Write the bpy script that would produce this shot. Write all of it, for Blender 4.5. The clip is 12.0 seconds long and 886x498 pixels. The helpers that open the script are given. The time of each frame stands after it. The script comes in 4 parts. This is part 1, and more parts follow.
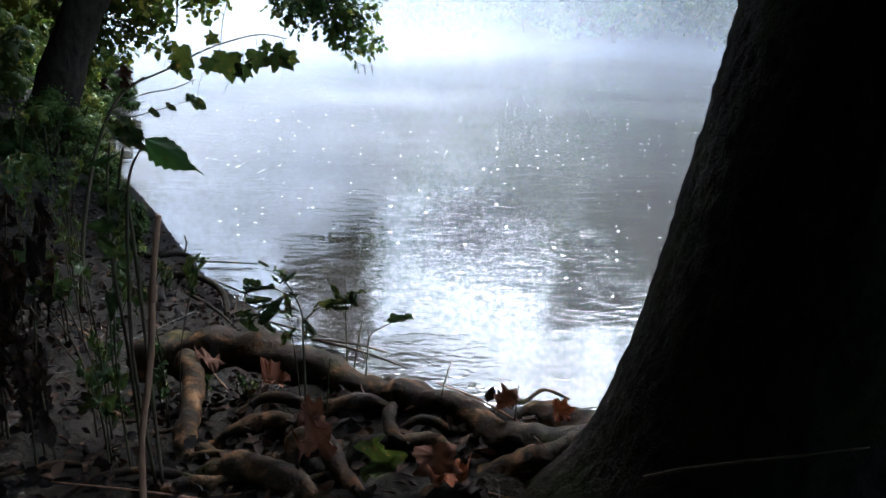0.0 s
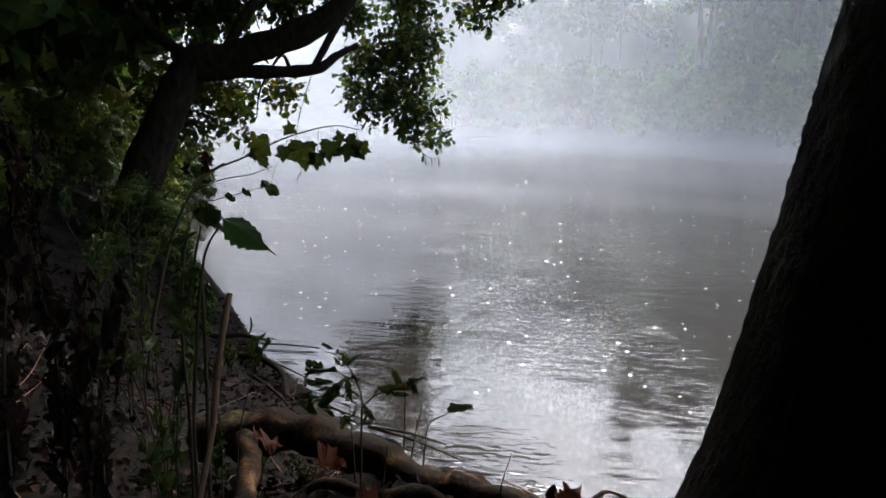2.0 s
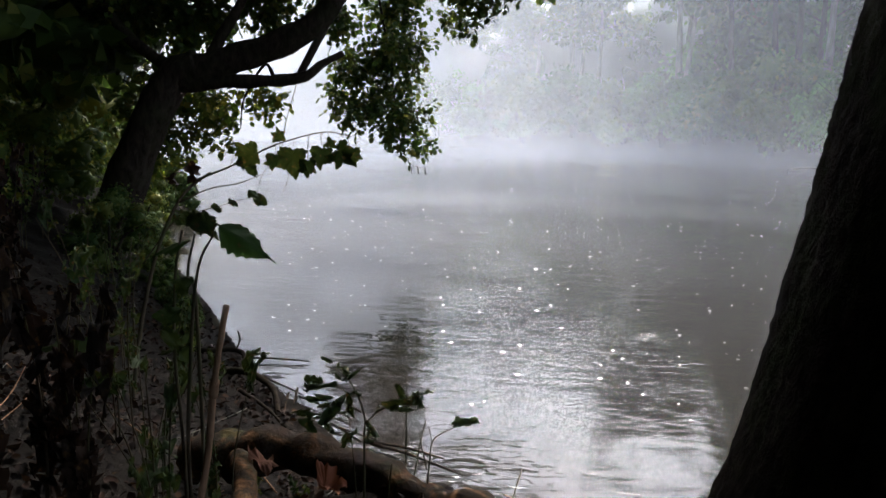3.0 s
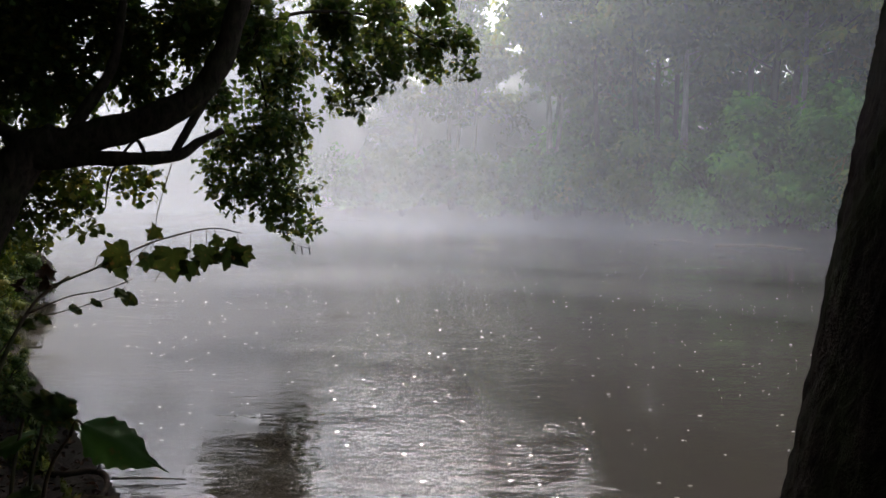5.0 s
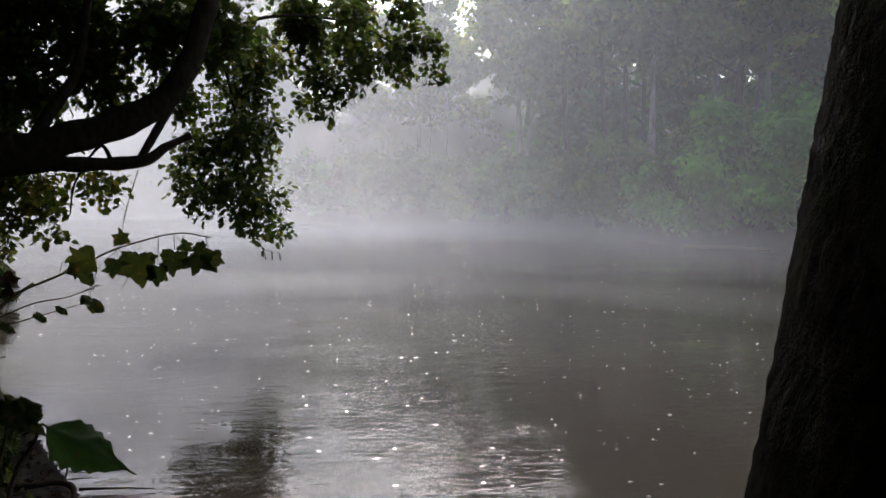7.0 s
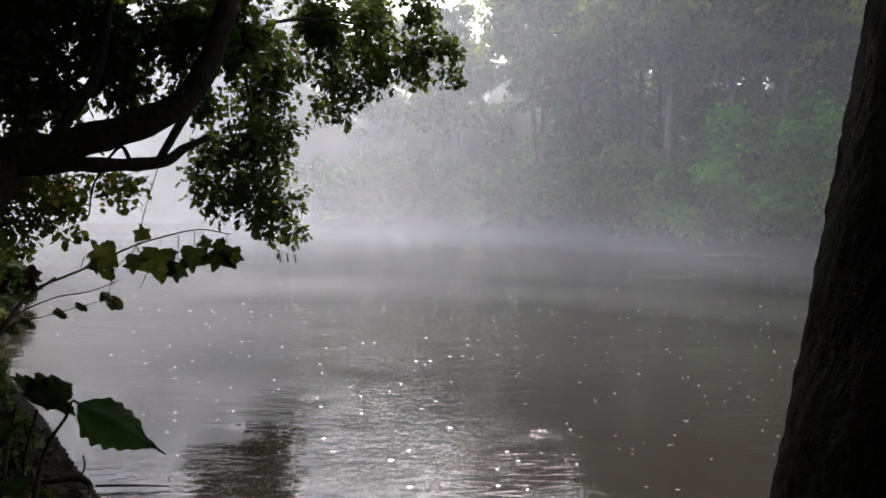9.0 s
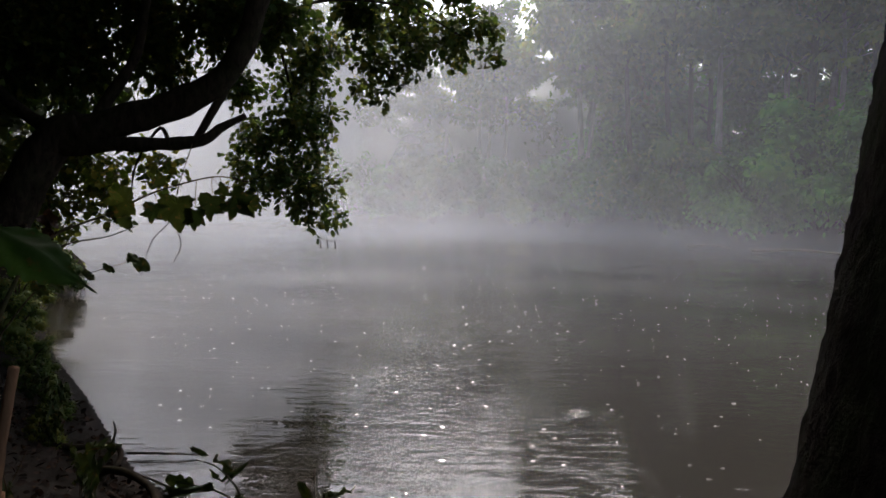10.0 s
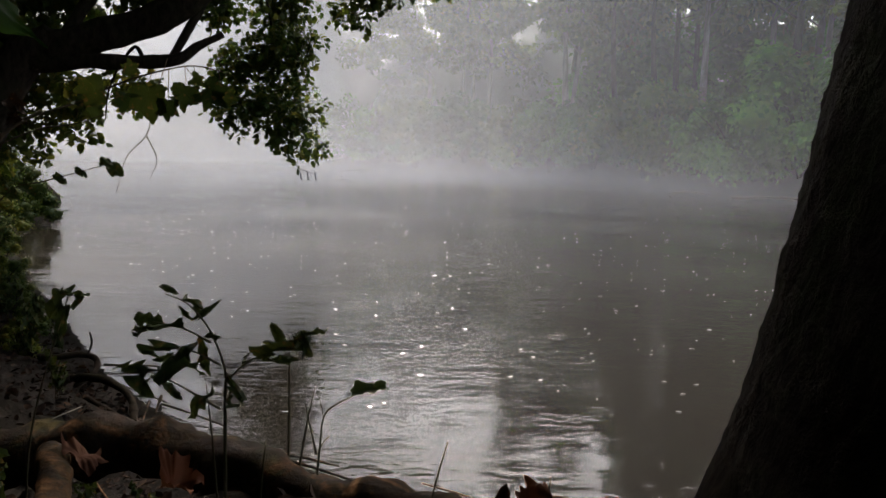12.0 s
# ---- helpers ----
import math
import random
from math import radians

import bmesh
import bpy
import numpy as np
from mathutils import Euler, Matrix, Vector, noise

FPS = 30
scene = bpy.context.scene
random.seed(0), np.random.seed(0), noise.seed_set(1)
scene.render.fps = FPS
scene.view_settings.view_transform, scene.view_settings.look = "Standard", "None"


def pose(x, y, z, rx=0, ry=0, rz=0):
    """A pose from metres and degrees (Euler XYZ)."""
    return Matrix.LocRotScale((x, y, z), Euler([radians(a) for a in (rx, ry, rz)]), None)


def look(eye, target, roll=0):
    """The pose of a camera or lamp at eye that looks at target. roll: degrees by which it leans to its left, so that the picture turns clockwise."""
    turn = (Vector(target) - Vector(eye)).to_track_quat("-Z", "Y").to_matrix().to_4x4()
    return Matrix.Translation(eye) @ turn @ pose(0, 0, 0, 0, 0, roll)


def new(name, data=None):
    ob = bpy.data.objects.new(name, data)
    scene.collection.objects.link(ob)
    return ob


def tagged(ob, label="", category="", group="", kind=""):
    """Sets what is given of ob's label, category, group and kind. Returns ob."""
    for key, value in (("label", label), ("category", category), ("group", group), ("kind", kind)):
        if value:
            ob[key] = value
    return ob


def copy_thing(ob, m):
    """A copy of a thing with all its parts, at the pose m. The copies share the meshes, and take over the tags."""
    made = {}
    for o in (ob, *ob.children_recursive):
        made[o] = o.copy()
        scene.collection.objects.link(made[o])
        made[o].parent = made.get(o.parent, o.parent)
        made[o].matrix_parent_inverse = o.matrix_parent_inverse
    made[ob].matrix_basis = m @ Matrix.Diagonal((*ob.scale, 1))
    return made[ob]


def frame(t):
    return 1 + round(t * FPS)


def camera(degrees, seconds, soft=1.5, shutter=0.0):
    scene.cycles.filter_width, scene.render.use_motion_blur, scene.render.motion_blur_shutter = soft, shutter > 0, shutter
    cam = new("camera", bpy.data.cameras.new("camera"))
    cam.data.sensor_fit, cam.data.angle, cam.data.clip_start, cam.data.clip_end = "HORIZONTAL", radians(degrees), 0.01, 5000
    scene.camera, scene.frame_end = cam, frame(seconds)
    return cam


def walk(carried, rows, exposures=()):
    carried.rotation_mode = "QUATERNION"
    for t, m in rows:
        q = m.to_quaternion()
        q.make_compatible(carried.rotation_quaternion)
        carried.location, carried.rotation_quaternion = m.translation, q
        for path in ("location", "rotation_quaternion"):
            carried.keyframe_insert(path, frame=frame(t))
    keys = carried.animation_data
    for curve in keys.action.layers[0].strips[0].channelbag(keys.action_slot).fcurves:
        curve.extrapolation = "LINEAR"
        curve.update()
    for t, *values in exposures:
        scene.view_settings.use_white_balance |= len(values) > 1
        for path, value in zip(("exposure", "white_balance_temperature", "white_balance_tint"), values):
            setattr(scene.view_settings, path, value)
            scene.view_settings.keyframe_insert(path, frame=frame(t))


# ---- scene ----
cam = camera(61.68, 12.0)
PATH = [
    (0, (0.397, -0.265, 2.125), (0.376, 1.637, 1.508), 1.24),
    (0.5, (0.388, -0.254, 2.122), (0.364, 1.683, 1.626), 1.91),
    (1, (0.376, -0.239, 2.12), (0.321, 1.716, 1.706), 2.51),
    (1.5, (0.368, -0.229, 2.114), (0.242, 1.729, 1.73), 1.83),
    (2, (0.386, -0.263, 2.113), (0.192, 1.69, 1.728), 1.9),
    (2.5, (0.376, -0.267, 2.114), (0.181, 1.684, 1.721), 2.25),
    (3, (0.312, -0.16, 2.079), (0.16, 1.802, 1.722), 1.24),
    (3.5, (0.18, 0.028, 2.125), (0.154, 2.021, 1.949), 1.28),
    (3.7, (0.119, 0.104, 2.132), (0.245, 2.091, 1.939), 1.7),
    (5.3, (0.14, 0.276, 2.195), (0.338, 2.26, 2.035), 1.46),
    (5.5, (0.14, 0.275, 2.191), (0.363, 2.256, 2.022), 1.39),
    (6, (0.135, 0.275, 2.188), (0.366, 2.256, 2.038), 1.17),
    (6.5, (0.142, 0.27, 2.184), (0.386, 2.249, 2.037), 1.22),
    (8.5, (0.129, 0.258, 2.166), (0.376, 2.236, 2.006), 1.04),
    (9, (0.118, 0.266, 2.144), (0.329, 2.251, 2.011), 1.58),
    (9.5, (0.159, 0.328, 2.071), (0.288, 2.321, 1.959), 2.6),
    (10, (0.247, 0.394, 1.883), (0.331, 2.388, 1.752), 1.23),
    (10.5, (0.281, 0.412, 1.755), (0.358, 2.4, 1.552), -0.22),
    (11, (0.268, 0.415, 1.709), (0.349, 2.399, 1.468), 1.15),
    (11.5, (0.26, 0.423, 1.662), (0.337, 2.406, 1.42), 1.79),
    (12, (0.265, 0.413, 1.642), (0.401, 2.39, 1.375), 2.15),
]
# seconds, stops, kelvin, tint
EXPOSURES = [(0, 2.98, 5250, 4), (0.5, 2.85, 5400, 5), (1.0, 2.5, 5650, 6), (1.5, 2.3, 5850, 7), (2.5, 2.24, 6000, 9), (3.5, 2.3, 6150, 9), (5.5, 1.74, 6450, 12), (9, 1.78, 6450, 12), (9.5, 1.48, 6450, 12), (10, 1.44, 6500, 12), (10.5, 1.66, 6600, 11), (11, 1.62, 6700, 10), (11.5, 1.5, 6750, 10), (12, 1.52, 6750, 10)]
walk(cam, [(t, look(eye, target, roll)) for t, eye, target, roll in PATH], EXPOSURES)

# ---- world and light ----
world = bpy.data.worlds.new("world")
scene.world = world
world.use_nodes = True
wn, wl = world.node_tree.nodes, world.node_tree.links
sky = wn.new("ShaderNodeTexSky")
sky.sky_type, sky.sun_disc = "NISHITA", False
sky.sun_elevation, sky.sun_rotation = radians(50), radians(4)
sky.air_density, sky.dust_density, sky.ozone_density = 1.0, 4.0, 1.0
pale = wn.new("ShaderNodeHueSaturation")
pale.inputs["Saturation"].default_value = 0.84
wl.new(sky.outputs[0], pale.inputs["Color"])
wl.new(pale.outputs[0], wn["Background"].inputs["Color"])
wn["Background"].inputs["Strength"].default_value = 0.15
sun = new("sun", bpy.data.lights.new("sun", "SUN"))
sun.data.energy, sun.data.angle, sun.data.color = 0.8, radians(12), (1.0, 0.98, 0.95)
sun.matrix_world = look((0, 0, 0), (-0.045, -0.641, -0.766))

# ---- geometry helpers ----
rng = np.random.default_rng(7)


def mesh_of(name, geo, material, smooth=True):
    verts, faces = geo
    me = bpy.data.meshes.new(name)
    me.from_pydata([tuple(v) for v in verts], [], [tuple(f) for f in faces])
    me.polygons.foreach_set("use_smooth", [smooth] * len(me.polygons))
    me.materials.append(material)
    me.update()
    return me


def part(name, geo, material, parent=None, label="", smooth=True):
    ob = new(name, mesh_of(name, geo, material, smooth))
    if parent is not None:
        ob.parent = parent
    return tagged(ob, label)


def thing(name, label, category, group="", kind=""):
    return tagged(new(name), label, category, group, kind)


def joined(geos):
    verts, faces, n = [], [], 0
    for v, f in geos:
        verts.extend(map(tuple, v))
        faces.extend(tuple(i + n for i in q) for q in f)
        n += len(v)
    return verts, faces


def spline(points, n):
    p = np.array(points, float)
    p = np.vstack([2 * p[0] - p[1], p, 2 * p[-1] - p[-2]])
    out = []
    for s in np.linspace(0, len(p) - 3 - 1e-6, n):
        i, t = int(s), s - int(s)
        a, b, c, d = p[i:i + 4]
        out.append(0.5 * (2 * b + (c - a) * t + (2 * a - 5 * b + 4 * c - d) * t * t + (3 * b - a - 3 * c + d) * t ** 3))
    return np.array(out)


def tube(points, r0, r1, n=24, seg=10, rough=0.12, freq=6.0, flat=1.0, mid=None):
    """A tapering, uneven limb along a smooth line."""
    line = spline(points, n)
    verts, faces = [], []
    side = None
    for i, c in enumerate(line):
        way = line[min(i + 1, n - 1)] - line[max(i - 1, 0)]
        way /= np.linalg.norm(way) + 1e-9
        if side is None:
            side = np.cross(way, (0.31, 0.2, 0.93))
        side = side - way * side.dot(way)
        side /= np.linalg.norm(side) + 1e-9
        up = np.cross(side, way)
        t = i / (n - 1)
        r = r0 + (r1 - r0) * t if mid is None else r0 * (1 - t) ** 2 + 2 * mid * t * (1 - t) + r1 * t * t
        for k in range(seg):
            a = 2 * math.pi * k / seg
            d = side * math.cos(a) + up * math.sin(a)
            w = 1 + rough * 2 * noise.noise(Vector((c + d * r) * freq)) + rough * noise.noise(Vector((c + d * r) * freq * 3))
            q = d * r * w
            q[2] *= flat
            verts.append(c + q)
    for i in range(n - 1):
        for k in range(seg):
            a, b = i * seg + k, i * seg + (k + 1) % seg
            faces.append((a, b, b + seg, a + seg))
    verts += [line[0], line[-1]]
    m = n * seg
    for k in range(seg):
        faces.append((m, (k + 1) % seg, k))
        faces.append((m + 1, (n - 1) * seg + k, (n - 1) * seg + (k + 1) % seg))
    return verts, faces


OVAL = (np.array([(0, 0, 0), (.35, 0, -.03), (.7, 0, -.06), (1, 0, -.16), (.3, .26, .06), (.68, .2, .03), (.3, -.26, .06), (.68, -.2, .03)]),
        [(0, 1, 4), (1, 2, 5, 4), (2, 3, 5), (1, 0, 6), (2, 1, 6, 7), (3, 2, 7)])
WIDE = (np.array([(.45, 0, -.04), (0, 0, 0), (.12, .36, .05), (.42, .30, .02), (.62, .46, .03), (.75, .2, 0), (1, 0, -.14), (.75, -.2, 0), (.62, -.46, .03), (.42, -.30, .02), (.12, -.36, .05)]),
        [(0, k, k + 1) for k in range(1, 10)] + [(0, 10, 1)])
CHIP = (np.array([(0, 0, 0), (.5, .34, .1), (1, 0, -.12), (.45, -.34, .08)]), [(0, 1, 2), (0, 2, 3)])


def leaves(at, way, size, shape=OVAL, spread=0.7, rs=rng, face=None, tilt=0.6):
    """Many single leaves in one mesh: where each starts, which way it points, how long it is."""
    at, way = np.array(at, float), np.array(way, float)
    n = len(at)
    x = way + rs.normal(0, spread, (n, 3))
    x /= np.linalg.norm(x, axis=1)[:, None]
    z = (np.array([0, 0, 1.0]) if face is None else np.array(face)) + rs.normal(0, tilt, (n, 3))
    y = np.cross(z, x)
    y /= np.linalg.norm(y, axis=1)[:, None] + 1e-9
    z = np.cross(x, y)
    t, f = shape
    k = len(t)
    s = (size * rs.uniform(0.6, 1.25, n))[:, None, None]
    v = at[:, None] + s * (t[None, :, :1] * x[:, None] + t[None, :, 1:2] * y[:, None] + t[None, :, 2:] * z[:, None])
    faces = [tuple(i + j * k for i in q) for j in range(n) for q in f]
    return v.reshape(-1, 3), faces


def sprays(clumps, per, size, gap=0.045, droop=0.5, shape=OVAL, rs=rng, twigs=True, reach=0.75):
    """Leafy twigs that spring from the middle of each clump (x, y, z, r) and hang outwards."""
    at, way, wood = [], [], []
    for x, y, z, r in clumps:
        for _ in range(max(3, int(per * r * r))):
            d = rs.normal(0, 1, 3)
            d /= np.linalg.norm(d)
            p = np.array((x, y, z)) + d * r * rs.uniform(0.05, 0.55) * np.array((1, 1, 0.9))
            d = d + rs.normal(0, 0.5, 3) + np.array((0, 0, -droop * 0.5))
            d /= np.linalg.norm(d)
            length = r * reach * rs.uniform(0.6, 1.2)
            line = [p.copy()]
            k = 0.0
            while k < length:
                d = d + np.array((0, 0, -droop * gap * 1.5 / max(r, 0.1))) + rs.normal(0, 0.07, 3)
                d /= np.linalg.norm(d)
                p = p + d * gap
                k += gap
                line.append(p.copy())
                side = np.cross(d, (0, 0, 1)) * (1 if len(line) % 2 else -1)
                at.append(p + rs.normal(0, gap * 0.3, 3))
                way.append(d * 0.5 + side + np.array((0, 0, -0.35)))
            if twigs and len(line) > 3:
                wood.append(tube([line[0], line[len(line) // 2], line[-1]], 0.004, 0.0015, 5, 3, 0))
    return leaves(at, way, size, shape, rs=rs), wood


def leafy_mass(clumps, per, leaf, shape=CHIP, rs=rng, core=0.72, flat=0.75):
    """Rounded boughs: an uneven solid heart, added to block light, closely covered with leaves that lie outwards and
    hang at the rim.
    """
    at, way, face, hearts = [], [], [], []
    for x, y, z, r in clumps:
        c = np.array((x, y, z))
        bm = bmesh.new()
        bmesh.ops.create_icosphere(bm, subdivisions=2, radius=1.0)
        shift = Vector(rs.uniform(-50, 50, 3))
        for v in bm.verts:
            v.co *= core * (1 + 0.55 * noise.noise(v.co * 1.6 + shift))
        hearts.append(([c + np.array(v.co) * r * (1, 1, flat) for v in bm.verts], [[v.index for v in f.verts] for f in bm.faces]))
        bm.free()
        n = int(per * r * r)
        d = rs.normal(0, 1, (n, 3))
        d[:, 2] += 0.25
        d /= np.linalg.norm(d, axis=1)[:, None]
        for k in range(n):
            e = d[k]
            rr = r * rs.uniform(0.74, 1.02) * (1 + 0.55 * noise.noise(Vector(e) * 1.6 + shift)) * (1.0 if rs.uniform() < 0.8 else 1.25)
            at.append(c + e * rr * (1, 1, flat))
            way.append(e * 0.5 + np.array((0, 0, -0.6)))
            face.append(e + np.array((0, 0, 0.15)))
    a, b = leaves(at, way, leaf, shape, 0.4, rs, face, 0.3), joined(hearts)
    return joined([a, b])


def outline(theta, lobes=5, tooth=0.07):
    """The rim of a lobed leaf, by the angle from its tip."""
    a = abs(theta)
    r = 0.0
    for c, w, h in ((0, 0.42, 1.0), (0.95, 0.40, 0.82), (1.85, 0.42, 0.58)):
        r = max(r, h * math.exp(-((a - c) / w) ** 2))
    r = max(r, 0.6 if a < 2.2 else 0.6 - 0.38 * (a - 2.2))
    return r * (1 + tooth * math.sin(theta * 17)) * (1 - 0.1 * math.cos(theta * 5))


def lobed_leaf(size=0.15, droop=0.5, fold=0.3, curl=0.15, seed=0, slim=1.0, plain=False):
    """A broad lobed leaf with its stalk at the origin, pointing along x."""
    rings, n = 5, 56
    verts, faces = [(0.3 * size, 0, 0)], []
    for j in range(1, rings + 1):
        for k in range(n):
            th = -math.pi + 2 * math.pi * k / n
            r = (outline(th) if not plain else 0.95 * (1 + 0.22 * noise.noise(Vector((math.cos(th) * 2.2, math.sin(th) * 2.2, seed * 3.1))) + 0.05 * math.sin(th * 19))) * j / rings * 0.7
            x, y = 0.3 + r * math.cos(th), r * math.sin(th) * slim
            z = fold * abs(y) - droop * max(0, x) ** 2 * 0.6 + curl * (j / rings) ** 2 * noise.noise(Vector((x * 3, y * 3, seed * 7.3)))
            z += 0.012 * math.cos(th * 14) * j / rings
            verts.append((x * size, y * size, z * size))
    for k in range(n):
        faces.append((0, 1 + k, 1 + (k + 1) % n))
        for j in range(rings - 1):
            a, b = 1 + j * n + k, 1 + j * n + (k + 1) % n
            faces.append((a, a + n, b + n, b))
    return verts, faces


def pointed_leaf(size=0.15, wide=0.36, fold=0.35, droop=0.3, seed=0, torn=0.0):
    """A broad toothed leaf with a drawn-out tip, its stalk at the origin, pointing along x."""
    n, half = 30, 6
    verts, faces = [], []
    for i in range(n + 1):
        u = i / n
        w = wide * math.sin(math.pi * min(1.0, u / 0.86) ** 0.62) ** 0.8 if u < 0.86 else 0.0
        w = max(w, wide * 0.30 * (1 - u) ** 0.8)
        for j in range(-half, half + 1):
            v = j / half
            side = w * (1 + 0.10 * math.sin(u * 46 + (1 if v < 0 else 0)) * abs(v))
            if torn and v > 0.3:
                side *= 1 - torn * math.exp(-((u - 0.72) / 0.06) ** 2)
            x = u + 0.05 * abs(v) * (1 - u)
            y = v * side
            z = fold * abs(y) - droop * u * u + 0.05 * noise.noise(Vector((u * 4, v * 2, seed * 5.1))) + 0.012 * math.cos(u * 40 - abs(v) * 9) * abs(v)
            verts.append((x * size, y * size, z * size))
    row = 2 * half + 1
    for i in range(n):
        for j in range(row - 1):
            a = i * row + j
            faces.append((a, a + 1, a + row + 1, a + row))
    return verts, faces


def moved(geo, m):
    return [m @ Vector(v) for v in geo[0]], geo[1]


# ---- materials ----
def material(name, rough=0.6, spec=0.4):
    m = bpy.data.materials.new(name)
    m.use_nodes = True
    b = m.node_tree.nodes["Principled BSDF"]
    b.inputs["Roughness"].default_value = rough
    b.inputs["Specular IOR Level"].default_value = spec
    return m, m.node_tree.nodes, m.node_tree.links, b


def ramp(nodes, links, source, stops):
    r = nodes.new("ShaderNodeValToRGB")
    while len(r.color_ramp.elements) < len(stops):
        r.color_ramp.elements.new(0.5)
    for e, (p, c) in zip(r.color_ramp.elements, stops):
        e.position, e.color = p, (*c, 1)
    links.new(source, r.inputs[0])
    return r.outputs[0]


def grain(nodes, links, scale, detail=6, rough=0.6, stretch=None, distort=0.0):
    """Noise at real-world size; stretch squeezes it along the axes."""
    g = nodes.new("ShaderNodeNewGeometry").outputs["Position"]
    if stretch:
        mp = nodes.new("ShaderNodeMapping")
        mp.inputs["Scale"].default_value = stretch
        links.new(g, mp.inputs[0])
        g = mp.outputs[0]
    t = nodes.new("ShaderNodeTexNoise")
    t.inputs["Scale"].default_value, t.inputs["Detail"].default_value = scale, detail
    t.inputs["Roughness"].default_value, t.inputs["Distortion"].default_value = rough, distort
    links.new(g, t.inputs["Vector"])
    return t.outputs["Fac"]


def bump(nodes, links, bsdf, height, distance, strength=1.0, under=None):
    b = nodes.new("ShaderNodeBump")
    b.inputs["Distance"].default_value, b.inputs["Strength"].default_value = distance, strength
    links.new(height, b.inputs["Height"])
    if under is not None:
        links.new(under, b.inputs["Normal"])
    if bsdf is not None:
        links.new(b.outputs[0], bsdf.inputs["Normal"])
    return b.outputs[0]


def mixed(nodes, links, a, b, fac, how="MIX"):
    m = nodes.new("ShaderNodeMix")
    m.data_type, m.blend_type = "RGBA", how
    for s, v in ((6, a), (7, b), (0, fac)):
        if isinstance(v, tuple):
            m.inputs[s].default_value = (*v, 1)
        elif isinstance(v, (int, float)):
            m.inputs[s].default_value = v
        else:
            links.new(v, m.inputs[s])
    return m.outputs[2]


def leaf_material(name, stops, through_light=0.35, rough=0.6, spot=0.0, patch=0.0):
    m, n, l, b = material(name, rough, 0.18)
    isl = n.new("ShaderNodeNewGeometry").outputs["Random Per Island"]
    col = ramp(n, l, isl, stops)
    col = mixed(n, l, col, (0.45, 0.45, 0.45), ramp(n, l, grain(n, l, 30), [(0.4, (0, 0, 0)), (0.8, (0.35, 0.35, 0.35))]), "MULTIPLY")
    if patch:
        col = mixed(n, l, col, ramp(n, l, grain(n, l, patch, 3, 0.55), [(0.38, (0.4, 0.42, 0.45)), (0.62, (1.4, 1.35, 1.2))]), 1.0, "MULTIPLY")
    if spot:
        col = mixed(n, l, col, (0.11, 0.06, 0.02), ramp(n, l, grain(n, l, 38, 4), [(0.58, (0, 0, 0)), (0.66, (spot, spot, spot))]))
    each = n.new("ShaderNodeObjectInfo").outputs["Random"]
    col = mixed(n, l, col, ramp(n, l, each, [(0.0, (0.62, 0.72, 0.7)), (0.5, (1.0, 1.0, 0.9)), (1.0, (1.5, 1.3, 0.9))]), 1.0, "MULTIPLY")
    l.new(col, b.inputs["Base Color"])
    tr = n.new("ShaderNodeBsdfTranslucent")
    l.new(col, tr.inputs["Color"])
    mx = n.new("ShaderNodeMixShader")
    mx.inputs[0].default_value = through_light
    l.new(b.outputs[0], mx.inputs[1])
    l.new(tr.outputs[0], mx.inputs[2])
    l.new(mx.outputs[0], n["Material Output"].inputs["Surface"])
    return m


def bark_material(name, dark, light, moss, scale=9.0, stretch=(1, 1, 0.25), depth=0.02, mossy=0.5):
    m, n, l, b = material(name, 0.95, 0.03)
    f = grain(n, l, scale, 8, 0.65, stretch, 0.4)
    col = ramp(n, l, f, [(0.32, dark), (0.62, light)])
    col = mixed(n, l, col, moss, ramp(n, l, grain(n, l, 3.1, 7, 0.7), [(0.45, (0, 0, 0)), (0.62, (mossy, mossy, mossy))]))
    l.new(col, b.inputs["Base Color"])
    fine = bump(n, l, None, grain(n, l, scale * 6, 5), depth * 0.3)
    bump(n, l, b, f, depth, 1.0, fine)
    return m


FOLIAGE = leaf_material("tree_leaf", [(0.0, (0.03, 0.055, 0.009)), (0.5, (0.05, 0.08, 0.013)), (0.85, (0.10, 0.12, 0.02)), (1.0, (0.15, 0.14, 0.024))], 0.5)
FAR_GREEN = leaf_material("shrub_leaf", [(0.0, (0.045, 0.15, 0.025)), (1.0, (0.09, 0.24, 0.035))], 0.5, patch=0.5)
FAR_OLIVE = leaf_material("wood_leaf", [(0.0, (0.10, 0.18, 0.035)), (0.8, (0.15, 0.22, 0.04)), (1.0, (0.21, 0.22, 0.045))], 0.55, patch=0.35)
BROAD = leaf_material("broad_leaf", [(0.0, (0.03, 0.065, 0.010)), (1.0, (0.045, 0.085, 0.013))], 0.4, 0.7, 0.7)
WORN = leaf_material("worn_leaf", [(0.0, (0.016, 0.032, 0.006)), (0.6, (0.03, 0.043, 0.009)), (1.0, (0.06, 0.05, 0.013))], 0.28, 0.7, 0.9)
RUST = leaf_material("fallen_leaf", [(0.0, (0.07, 0.025, 0.014)), (0.5, (0.13, 0.04, 0.02)), (1.0, (0.18, 0.07, 0.03))], 0.12, 0.85, 0.4)
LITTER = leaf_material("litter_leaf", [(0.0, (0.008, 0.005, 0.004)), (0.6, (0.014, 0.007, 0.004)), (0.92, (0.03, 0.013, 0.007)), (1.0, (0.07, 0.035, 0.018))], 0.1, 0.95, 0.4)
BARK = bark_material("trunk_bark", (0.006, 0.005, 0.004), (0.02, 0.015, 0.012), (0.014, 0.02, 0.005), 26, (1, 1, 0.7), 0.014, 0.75)
